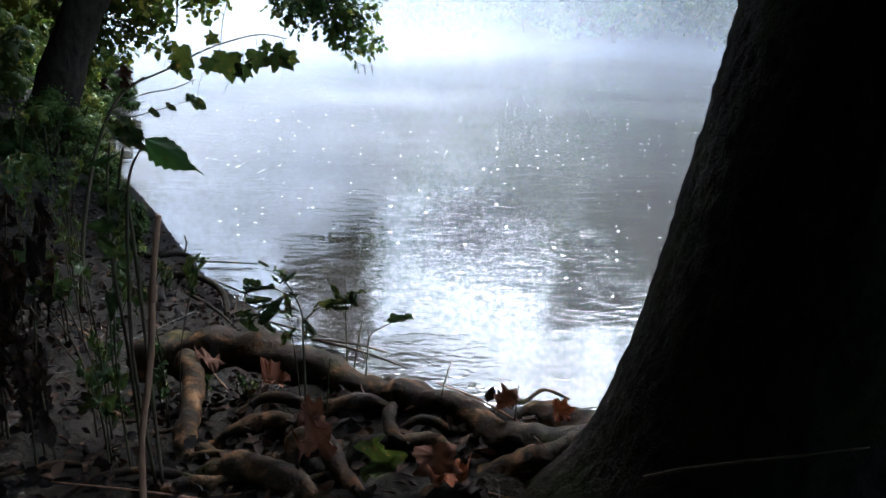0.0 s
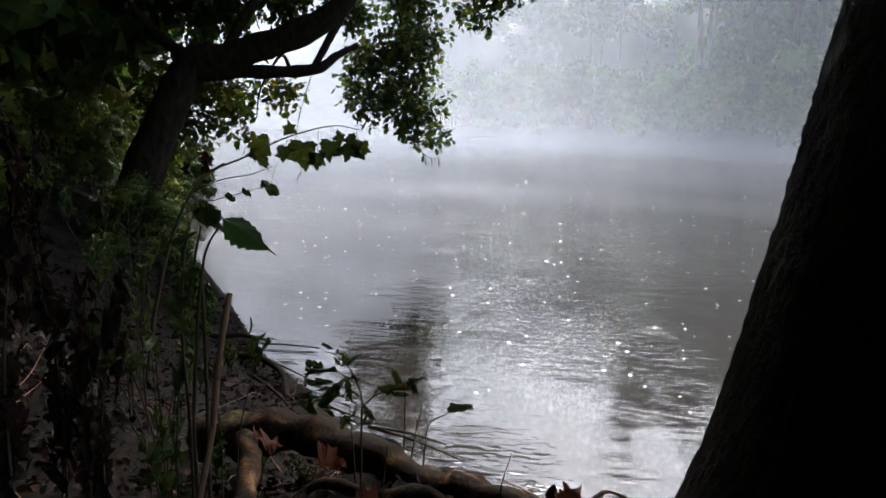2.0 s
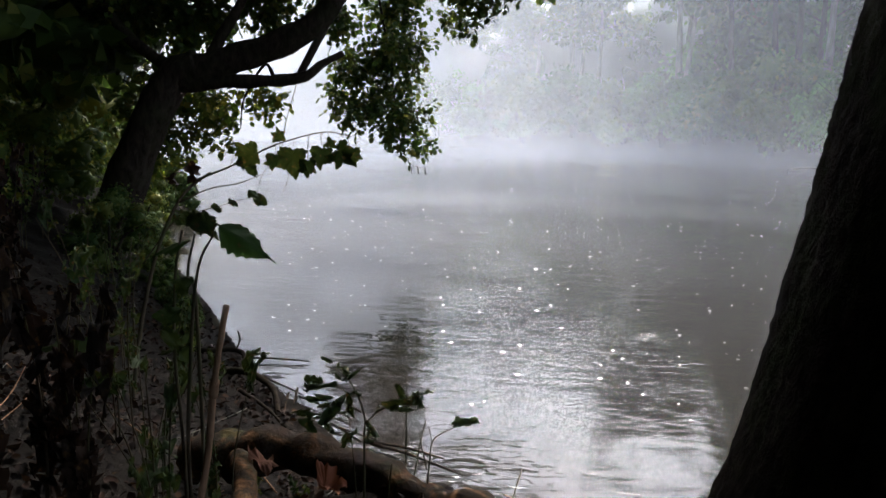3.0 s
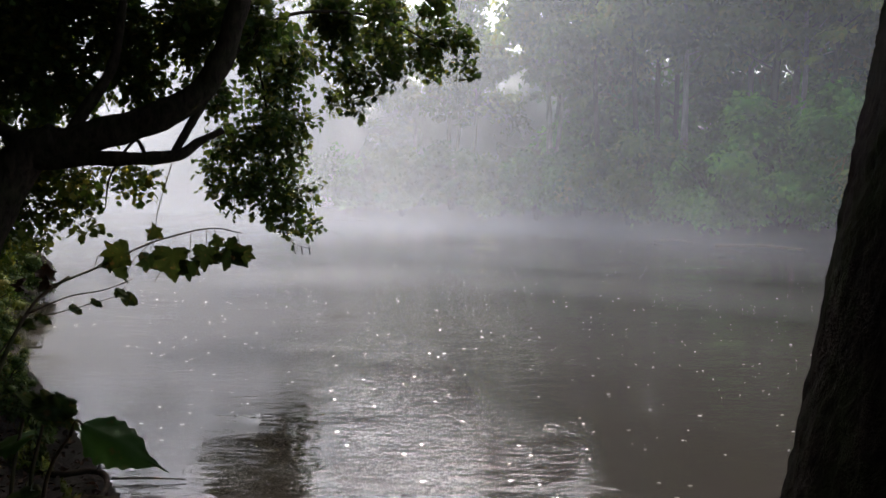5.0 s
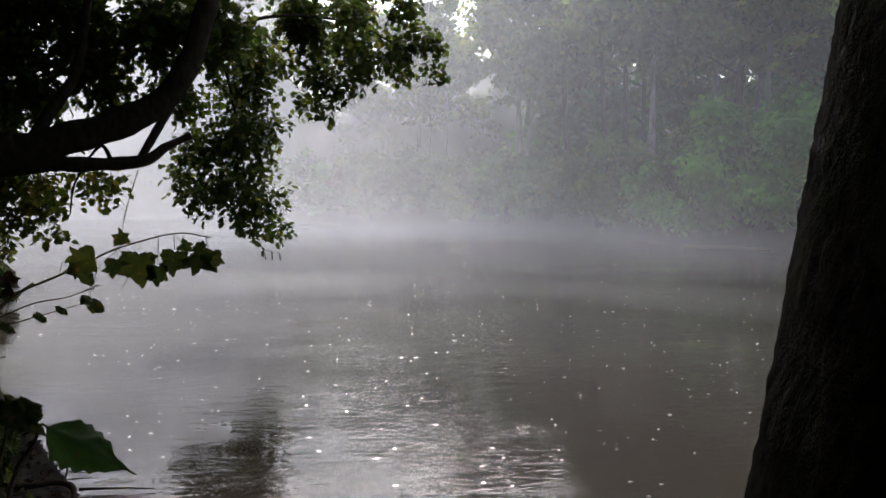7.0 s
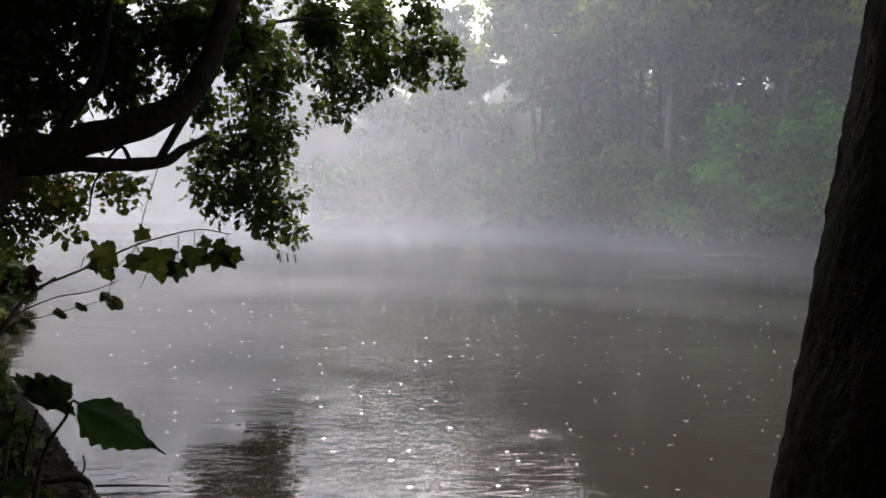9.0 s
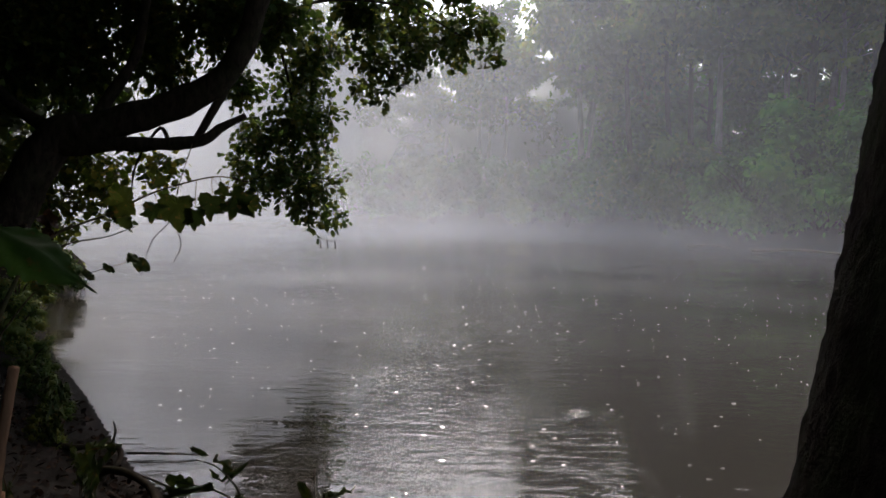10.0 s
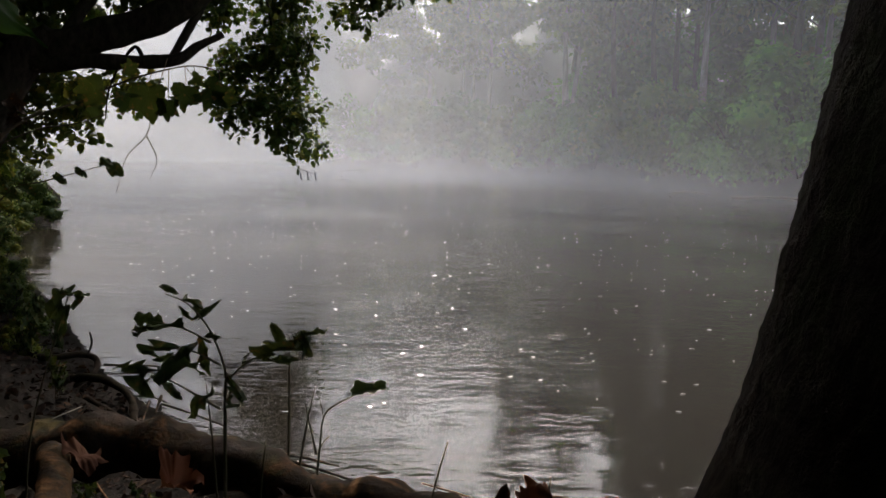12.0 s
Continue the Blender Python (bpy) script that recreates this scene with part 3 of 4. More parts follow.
def build_sycamore():
    tree = thing("sycamore_tree", "massive dark sycamore trunk with rough mossy bark on the bank", "tree")
    rows, seg = 230, 200
    verts, faces = [], []
    for i in range(rows):
        z = 0.45 + 4.4 * (i / (rows - 1))
        cx, cy = trunk_axis(z)
        for k in range(seg):
            a = 2 * math.pi * k / seg
            r = 0.547 - 0.02 * max(0, z - 2.5) + 0.065 * math.exp(-(z - 0.8) / 0.31)
            buttress = math.exp(-max(0, z - 0.7) / 0.16) * 0.16
            for b in (2.75, 3.6, 4.5, 0.4):
                r += buttress * math.exp(-((math.remainder(a - b, 2 * math.pi)) / 0.3) ** 2)
            p = Vector((math.cos(a) * 4.6, math.sin(a) * 4.6, z * 3.2))
            plate = noise.voronoi(p * 3.1)[0]
            r += 0.009 * (min(0.5, plate[1] - plate[0]) - 0.2) + 0.008 * noise.noise(p * 0.7) + 0.010 * noise.noise(p * 7)
            verts.append((cx + r * math.cos(a), cy + r * math.sin(a), z))
    for i in range(rows - 1):
        for k in range(seg):
            a, b = i * seg + k, i * seg + (k + 1) % seg
            faces.append((a, b, b + seg, a + seg))
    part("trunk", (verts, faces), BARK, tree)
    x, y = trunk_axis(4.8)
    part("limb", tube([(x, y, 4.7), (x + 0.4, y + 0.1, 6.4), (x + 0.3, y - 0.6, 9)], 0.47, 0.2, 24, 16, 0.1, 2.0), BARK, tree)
    # Unseen overhead limbs and leaf clumps, added to shade the bank and trunk.
    clumps = []
    rs = np.random.default_rng(41)
    for a, reach, h in ((2.7, 4.2, 7.2), (3.6, 4.6, 7.0), (3.1, 2.4, 8.6), (3.0, 6.8, 8.0), (3.5, 7.0, 8.2), (2.5, 5.6, 8.2), (4.0, 6.4, 8.0), (1.2, 2.6, 8.2), (4.4, 3.4, 7.0), (4.9, 3.0, 7.2), (5.6, 3.2, 7.4), (4.6, 5.8, 7.4), (5.2, 5.6, 7.6), (3.9, 3.6, 6.8), (1.57, 5.0, 8.8), (2.0, 5.6, 8.7), (2.35, 7.0, 8.8), (1.1, 4.6, 9.0), (1.8, 2.8, 8.2), (2.2, 3.2, 8.0), (2.75, 5.4, 7.6), (3.3, 5.6, 7.4)):
        tip = np.array((x + reach * math.cos(a), y + reach * math.sin(a), h))
        part("limb", tube([(x + 0.3, y, h - 1.3), (x + 0.5 * reach * math.cos(a), y + 0.5 * reach * math.sin(a), h - 0.2), tip], 0.16, 0.04, 14, 8, 0.1, 2.0), LIMB, tree)
        for q in (0.45, 0.75, 1.0):
            c = np.array((x, y, h)) * (1 - q) + tip * q + rs.normal(0, 0.3, 3)
            clumps.append((*c, rs.uniform(1.2, 1.7)))
    geo, _ = sprays(clumps, 60, 0.3, 0.16, 0.4, CHIP, rs, False, 0.9)
    part("crown", geo, FOLIAGE, tree)
    roots = (
        ([(-0.93, 2.62, 0.74), (-0.74, 2.57, 0.77), (-0.51, 2.59, 0.78), (-0.30, 2.50, 0.78), (-0.10, 2.41, 0.77), (0.09, 2.27, 0.76), (0.26, 2.19, 0.77), (0.37, 2.21, 0.72)], 0.105, 0.08),
        ([(-0.36, 2.04, 0.77), (-0.26, 2.11, 0.79), (-0.05, 2.08, 0.78), (0.11, 2.11, 0.79), (0.21, 2.08, 0.80)], 0.022, 0.03),
        ([(0.20, 2.08, 0.84), (0.20, 1.96, 0.80), (0.24, 1.86, 0.78), (0.35, 1.88, 0.77), (0.43, 1.81, 0.76)], 0.022, 0.045),
        ([(0.22, 1.94, 0.80), (0.31, 1.97, 0.80), (0.44, 1.99, 0.78)], 0.02, 0.025),
        ([(0.20, 2.18, 0.74), (0.37, 2.14, 0.77), (0.49, 2.04, 0.77), (0.58, 1.91, 0.76), (0.72, 1.86, 0.77), (1.05, 1.80, 0.8)], 0.05, 0.09),
        ([(-0.39, 1.73, 0.76), (-0.23, 1.70, 0.78), (-0.07, 1.62, 0.78), (0.11, 1.53, 0.76)], 0.045, 0.06),
        ([(-0.14, 1.76, 0.74), (-0.08, 1.82, 0.80), (0.0, 1.81, 0.82), (0.07, 1.68, 0.80), (0.13, 1.60, 0.77), (0.23, 1.53, 0.74)], 0.04, 0.035),
        ([(0.06, 1.76, 0.77), (0.14, 1.84, 0.79), (0.24, 1.88, 0.79)], 0.025, 0.03),
        ([(0.55, 2.10, 0.66), (0.71, 2.12, 0.73), (0.82, 2.06, 0.74), (1.0, 1.9, 0.74)], 0.06, 0.09),
        ([(0.48, 1.76, 0.74), (0.69, 1.78, 0.76), (1.0, 1.75, 0.8)], 0.05, 0.10),
        ([(-0.71, 2.48, 0.74), (-0.63, 2.38, 0.80), (-0.53, 2.13, 0.79), (-0.46, 1.85, 0.78), (-0.44, 1.72, 0.74)], 0.05, 0.04),
        ([(-0.41, 1.89, 0.75), (-0.28, 1.96, 0.77), (-0.15, 1.99, 0.77), (-0.04, 2.02, 0.74)], 0.035, 0.03),
        ([(-0.57, 1.82, 0.74), (-0.42, 1.82, 0.76), (-0.25, 1.77, 0.74)], 0.025, 0.03),
        ([(0.60, 1.48, 0.74), (0.77, 1.56, 0.77), (1.0, 1.62, 0.8)], 0.03, 0.07))
    for line, r0, r1 in roots:
        line = [np.array(q) - (0, 0, 0.018 if r0 < 0.1 else 0.05) for q in line]
        line[0] = line[0] - (0, 0, 0.05)
        if line[-1][0] < 0.9:
            line[-1] = line[-1] - (0, 0, 0.04)
        part("root", tube(line, r0 * 0.85, r1 * 0.95, 56, 18, 0.2, 9.0), ROOT, tree)
    for k in range(22):
        x, y = rs.uniform(-0.9, 0.75), rs.uniform(1.5, 2.4)
        a = rs.normal(0.1, 0.5) + (math.pi if rs.uniform() < 0.5 else 0)
        line = [(x, y, ground_z(x, y) - 0.02)]
        for q in range(4):
            a += rs.normal(0, 0.45)
            x, y = x + 0.13 * math.cos(a), y + 0.13 * math.sin(a)
            line.append((x, y, max(0.5, ground_z(x, y)) + rs.uniform(-0.005, 0.03)))
        line[-1] = (x, y, max(0.45, ground_z(x, y) - 0.04))
        part("root", tube(line, rs.uniform(0.008, 0.02), 0.006, 26, 9, 0.22, 16.0), ROOT, tree)


build_sycamore()


# ---- leaning tree on the bank ----
def build_leaning_tree():
    tree = thing("leaning_tree", "dark leaning tree with hanging green branches over the water", "tree")
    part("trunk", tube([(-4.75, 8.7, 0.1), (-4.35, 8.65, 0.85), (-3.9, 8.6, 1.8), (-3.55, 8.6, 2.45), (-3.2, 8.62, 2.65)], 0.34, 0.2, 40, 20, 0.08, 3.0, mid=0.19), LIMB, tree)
    limbs = (
        ([(-3.5, 8.6, 2.5), (-2.77, 8.6, 2.72), (-2.06, 8.6, 2.98), (-1.6, 8.62, 3.39), (-1.36, 8.65, 4.05), (-1.2, 8.8, 5.0)], 0.19, 0.10),
        ([(-3.45, 8.6, 2.42), (-2.9, 8.55, 2.46), (-2.4, 8.55, 2.48), (-1.95, 8.6, 2.53), (-1.75, 8.65, 2.68), (-1.5, 8.7, 2.82)], 0.10, 0.035),
        ([(-2.0, 8.6, 2.55), (-1.85, 8.65, 2.85), (-1.7, 8.7, 3.15), (-1.62, 8.7, 3.4)], 0.04, 0.05),
        ([(-3.1, 8.6, 2.68), (-2.95, 8.7, 3.0), (-2.7, 8.8, 3.5), (-2.6, 8.9, 4.3)], 0.08, 0.04),
        ([(-3.4, 8.7, 2.5), (-4.2, 8.9, 3.0), (-5.0, 9.1, 3.9)], 0.09, 0.05),
        ([(-1.55, 8.65, 3.5), (-0.9, 9.6, 4.3), (0.2, 10.4, 4.5), (1.0, 10.7, 4.2)], 0.028, 0.008),
        ([(-1.7, 8.7, 3.2), (-1.65, 10.0, 4.0), (-1.55, 11.3, 4.0), (-1.45, 12.1, 3.1), (-1.3, 12.2, 1.9)], 0.035, 0.008),
        ([(-2.3, 8.65, 2.5), (-2.6, 9.2, 2.7), (-3.0, 9.6, 2.3), (-3.1, 9.7, 1.9)], 0.025, 0.006))
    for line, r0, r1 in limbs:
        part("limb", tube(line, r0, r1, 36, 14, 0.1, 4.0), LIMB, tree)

    def seen(rows, y, k=0.000759):
        """Clumps named by their bearing from the bank: right and up, and the radius."""
        d = y - 0.3
        return [(0.11 + (x * k + 0.126) * d, y + rng.normal(0, 0.35), 2.18 + (h * k - 0.082) * d, r * k * d) for x, h, r in rows]
    upper = seen([(-730, 390, 85), (-600, 380, 85), (-480, 390, 80), (-370, 390, 75), (-690, 290, 80), (-790, 300, 80), (-560, 300, 60), (-450, 290, 55), (-860, 380, 90),
                  (-870, 250, 80), (-660, 480, 95), (-355, 490, 50), (-345, 560, 55), (-800, 490, 100), (-150, 440, 40)], 9.6)
    hanging = seen([(-340, 300, 62), (-330, 215, 60), (-345, 140, 56), (-315, 90, 45), (-295, 55, 30), (-385, 110, 42), (-430, 140, 38), (-395, 190, 48), (-300, 170, 35), (-310, 350, 55), (-270, 62, 26), (-278, 110, 34), (-285, 230, 36)], 12.2)
    low = seen([(-725, 130, 48), (-655, 95, 38), (-620, 50, 24), (-765, 70, 40), (-535, 135, 32), (-535, 105, 18), (-745, 20, 30), (-700, 160, 45), (-800, 130, 50), (-600, 150, 30), (-770, 30, 42), (-735, 70, 40), (-790, -10, 30), (-690, 60, 30), (-640, 130, 34), (-745, 160, 45), (-690, 115, 45), (-780, 90, 45), (-590, 110, 28), (-720, 195, 40)], 9.6)
    spur = seen([(-225, 390, 46), (-145, 400, 52), (-65, 385, 46), (-10, 330, 24), (-205, 325, 40), (-225, 285, 30), (-165, 305, 30), (-20, 400, 36), (-262, 345, 28), (5, 388, 20), (-60, 345, 28), (-190, 262, 22), (-130, 350, 40), (-240, 430, 50), (-150, 450, 50), (-60, 440, 40)], 10.6)
    for name, clumps, per in (("upper_foliage", upper, 560), ("hanging_foliage", hanging, 400), ("low_foliage", low, 520), ("spur_foliage", spur, 640)):
        geo, wood = sprays(clumps, per, 0.098, 0.065, 0.7, WIDE)
        part(name, geo, FOLIAGE, tree)
        tagged(part("twig_mass", joined(wood), STEM, tree), kind="stuff")
    # Clumps above the view, added to keep sun and sky off the bank.
    top = [(-4.5, 9, 6, 1.3), (-3, 9.5, 6.3, 1.3), (-1.8, 9.3, 6.2, 1.2), (-5.5, 10.5, 7, 1.4), (-3.8, 11, 7.2, 1.4), (-2.2, 11, 6.8, 1.3), (-6.5, 9, 6, 1.4), (-4.5, 7.5, 5.8, 1.2), (-3, 7.6, 5.8, 1.0), (-5, 12.2, 8, 1.4), (-3.2, 12, 8.2, 1.3)]
    part("top_foliage", leafy_mass(top, 330, 0.13, WIDE, rng, 0.7, 0.8), FOLIAGE, tree)
    behind = seen([(-740, 420, 100), (-600, 430, 90), (-470, 410, 75), (-690, 330, 70), (-820, 330, 90), (-560, 340, 55), (-400, 440, 60), (-880, 420, 100), (-790, 235, 55), (-700, 225, 40), (-630, 250, 35)], 11.6)
    part("inner_foliage", leafy_mass(behind, 300, 0.1, WIDE, rng, 0.6, 0.85), FOLIAGE, tree)
    # Limb added to carry the unseen shading clumps.
    part("limb", tube([(-1.25, 8.75, 4.8), (-1.8, 9.2, 5.6), (-3.0, 10, 6.6), (-4.2, 11, 7.4)], 0.10, 0.05, 20, 10, 0.1, 3.0), LIMB, tree)
    return tree


leaning = build_leaning_tree()
pivot = Matrix.Translation((0.15, 0.25, 2.15))
leaning.matrix_basis = pivot @ pose(0, 0, 0, -0.4, 0, 0.65) @ pivot.inverted()


# ---- undergrowth on the near bank, and unseen woods added to block light ----
def build_bank_woods():
    rs = np.random.default_rng(51)
    bush = shrub("dark leafy shrub in shade on the near bank", 52, 2.2, 1.9, FOLIAGE, 0.085, "near bank shrubs", 1500)
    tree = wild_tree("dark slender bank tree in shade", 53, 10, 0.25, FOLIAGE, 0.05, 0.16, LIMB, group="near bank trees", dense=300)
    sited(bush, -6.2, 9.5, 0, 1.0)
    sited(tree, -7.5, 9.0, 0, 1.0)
    # Thick-crowned tree added as a light blocker; nearly all copies stand out of view.
    dense = wild_tree("dense dark-leaved tree, mostly unseen, added to shade the near bank", 54, 11, 0.08, FOLIAGE, 0.02, 0.36, LIMB, group="near bank trees", wide=1.5, dense=110, core=0.72)
    sited(dense, -7.6, 4.2, 40, 1.0)
    for x, y, size in ((-8.2, 7.4, 1.0), (-9.5, 11.5, 1.1), (-12, 16, 1.2), (-15, 22, 1.2), (-7.0, 0.8, 1.0), (-6.4, -2.6, 1.1), (-4.0, -5.4, 1.1), (-0.6, -6.6, 1.1), (2.8, -6.2, 1.1), (2.0, -10, 1.3), (-2.4, -4.6, 1.0), (-9.5, -5, 1.2), (-2.4, -9.6, 1.3), (-10.5, 2.5, 1.2), (-18, 29, 1.2)):
        placed(dense, x, y, rs.uniform(0, 360), size)
    for x, y, size in ((-2.6, 6.4, 0.14), (-3.0, 7.0, 0.17), (-3.5, 7.8, 0.2), (-4.0, 8.7, 0.24), (-4.8, 10.1, 0.3), (-5.6, 11.6, 0.4), (-4.0, 7.6, 0.5), (-2.3, 5.6, 0.13), (-6.4, 14.2, 0.6), (-7.6, 16, 0.6)):
        placed(bush, x, y, rs.uniform(0, 360), size)
    # Shrub copies behind the camera are unseen, added to close off low light.
    for x, y, size in ((-7.2, 11.5, 1.3), (-8.5, 14.5, 1.4), (-6.0, 7.4, 1.0), (-5.0, 5.6, 0.8), (-7.5, 6.0, 1.2), (-4.4, 3.8, 0.7), (-6, 3.5, 1.1), (-10, 18.5, 1.5), (-9.5, 9, 1.5),
                       (-4, -2.5, 1.0), (-1, -4.5, 1.2), (-6.5, -0.5, 1.3), (-3, -4, 1.3), (2.5, -4.5, 1.2), (1, -5.5, 1.3), (-1.6, -3.2, 1.2), (-5.5, 1.5, 1.0), (-7.5, 2.5, 1.3), (-8.8, 11.5, 1.4), (-11, 15, 1.5)):
        placed(bush, x, y, rs.uniform(0, 360), size)
    # Tree copies behind the camera likewise only block light.
    for x, y, size in ((-9.5, 12.5, 1.1), (-11.5, 17, 1.2), (-6.8, 5.4, 0.9), (-9, 3.5, 1.1), (-13.5, 23, 1.2), (-6.5, -2, 1.1), (-2, -7, 1.2), (-12, 8, 1.2), (-16, 28, 1.2), (-9.8, 7, 1), (-4.5, -5, 1.2), (-9, -1, 1.2), (-4, -9, 1.3), (-8, -5, 1.2), (-14, 12, 1.3), (-12, 4, 1.2), (-19, 33, 1.2), (-15, 20, 1.2)):
        placed(tree, x, y, rs.uniform(0, 360), size)


build_bank_woods()


# ---- near plants ----
def aimed(at, tip, face):
    """The pose of a leaf at a place, pointing one way and facing another."""
    x = Vector(tip).normalized()
    y = Vector(face).cross(x).normalized()
    z = x.cross(y)
    return Matrix(((x.x, y.x, z.x, at[0]), (x.y, y.y, z.y, at[1]), (x.z, y.z, z.z, at[2]), (0, 0, 0, 1)))


def lobed(parent, at, tip, face, size, material, seed, label="", slim=1.0, droop=0.5, fold=0.25, curl=0.3, plain=False):
    return part("leaf", moved(lobed_leaf(size, droop, fold, curl, seed, slim, plain), aimed(at, tip, face)), material, parent, label)


def build_sapling():
    sap = thing("sycamore_sapling", "thin sycamore sapling with drooping spotted green leaves", "sapling")
    part("stem", tube([(-1.66, 3.5, 0.35), (-1.60, 3.55, 0.9), (-1.50, 3.6, 1.35), (-1.40, 3.7, 1.62), (-1.28, 3.8, 1.74)], 0.012, 0.007, 26, 7, 0.08, 20), STEM, sap)
    part("twig", tube([(-1.34, 3.75, 1.70), (-1.15, 3.88, 1.79), (-1.0, 3.9, 1.87), (-0.87, 3.9, 1.92), (-0.67, 3.9, 1.97), (-0.52, 3.9, 1.95)], 0.006, 0.0025, 24, 6, 0.08, 20), STEM, sap)
    part("twig", tube([(-1.42, 3.68, 1.58), (-1.25, 3.7, 1.66), (-1.1, 3.72, 1.69), (-0.98, 3.75, 1.74)], 0.004, 0.002, 14, 5, 0.08, 20), STEM, sap)
    rs = np.random.default_rng(61)
    spots = ((-0.92, 1.91, 0.107, 0.00, 1.00), (-1.02, 1.85, 0.199, -0.99, -0.11), (-1.07, 1.78, 0.132, -0.31, -0.95), (-0.96, 1.85, 0.150, -0.17, -0.99), (-0.84, 1.89, 0.245, -0.05, -1.00), (-0.69, 1.89, 0.173, 0.00, -1.00), (-0.66, 1.93, 0.107, 0.74, -0.68), (-0.62, 1.89, 0.210, 0.78, -0.63), (-0.76, 1.82, 0.141, 0.00, -1.00), (-0.53, 1.89, 0.151, 0.29, -0.96), (-1.17, 1.81, 0.130, 0.97, -0.24))
    for k, (x, z, size, tx, tz) in enumerate(spots):
        y = 3.9 + rs.normal(0, 0.03)
        lobed(sap, (x, y, z), (tx, rs.normal(-0.15, 0.2), tz), (rs.normal(0.1, 0.3), -1, rs.normal(0.1, 0.3)), size * 0.8, WORN, k)
        q = max(-1.25, min(-0.53, x - 0.5 * tx * 0.08))
        part("petiole", tube([(q, 3.9, float(np.interp(q, (-1.34, -1.15, -1.0, -0.87, -0.67, -0.52), (1.70, 1.79, 1.87, 1.92, 1.97, 1.95)))), ((q + x) / 2, y, z + 0.02), (x, y, z)], 0.002, 0.0015, 8, 5, 0.05, 30), STEM, sap)
    for k, (x, y, z) in enumerate(((-1.38, 3.72, 1.79), (-1.42, 3.7, 1.72), (-1.35, 3.74, 1.74))):
        lobed(sap, (x, y, z), (rs.normal(0, 0.6), 0.2, -0.7), (0.3, -1, 0.2), 0.10, LITTER, 20 + k, "withered brown leaf", 0.8, 0.9, 0.5, 0.9)


def build_near_plant():
    plant = thing("broadleaf_plant", "slender weed with large drooping green lobed leaves", "plant")
    stems = ([(-0.50, 1.62, 0.75), (-0.47, 1.55, 1.2), (-0.46, 1.5, 1.5), (-0.45, 1.5, 1.69), (-0.43, 1.5, 1.80)], [(-0.47, 1.62, 0.75), (-0.45, 1.53, 1.2), (-0.42, 1.5, 1.5), (-0.39, 1.47, 1.67), (-0.36, 1.44, 1.75), (-0.325, 1.42, 1.80)],
             [(-0.44, 1.6, 0.75), (-0.41, 1.52, 1.59), (-0.42, 1.5, 1.69), (-0.40, 1.5, 1.79)])
    for line in stems:
        part("stem", tube(line, 0.0055, 0.0025, 30, 6, 0.06, 30), STEM, plant)
    part("leaf", moved(pointed_leaf(0.145, 0.24, -0.5, 0.2, 3, 0.5), aimed((-0.29, 1.37, 1.835), (0.80, 0.05, -0.45), (0.1, -0.72, 0.6))), BROAD, plant, "large dark green leaf with a drawn-out tip")
    part("leaf", moved(pointed_leaf(0.12, 0.26, -0.3, 0.3, 4), aimed((-0.41, 1.5, 1.775), (-0.8, 0.1, -0.12), (0.05, -0.3, 0.9))), BROAD, plant)
    part("stalk", tube([(-0.325, 1.42, 1.80), (-0.305, 1.39, 1.833), (-0.285, 1.365, 1.836)], 0.0025, 0.0018, 8, 5, 0.05, 30), STEM, plant)
    for k, (x, z, tx, tz, size) in enumerate(((-0.40, 1.83, 0.6, -0.3, 0.07), (-0.36, 1.82, -0.5, 0.1, 0.06), (-0.45, 1.60, -0.6, -0.3, 0.06), (-0.42, 1.68, -0.3, -0.6, 0.05), (-0.47, 1.55, 0.4, -0.5, 0.05))):
        lobed(plant, (x, 1.49, z), (tx, -0.1, tz), (0.2, -1, 0.5), size, WORN, 10 + k, "", 0.5, 0.8, 0.5, 1.0, True)


def build_stalk():
    stalk = thing("dead_stalk", "snapped reddish-brown dead stalk standing in leaf litter", "dead stalk")
    part("shaft", tube([(-0.46, 1.5, 0.72), (-0.44, 1.5, 0.97), (-0.39, 1.5, 1.22), (-0.36, 1.48, 1.41), (-0.335, 1.46, 1.52), (-0.31, 1.45, 1.635)], 0.010, 0.0075, 30, 8, 0.1, 30), STALK, stalk)
    part("knot", tube([(-0.362, 1.48, 1.40), (-0.358, 1.48, 1.42), (-0.354, 1.478, 1.44)], 0.011, 0.012, 5, 8, 0.2, 60), STALK, stalk)


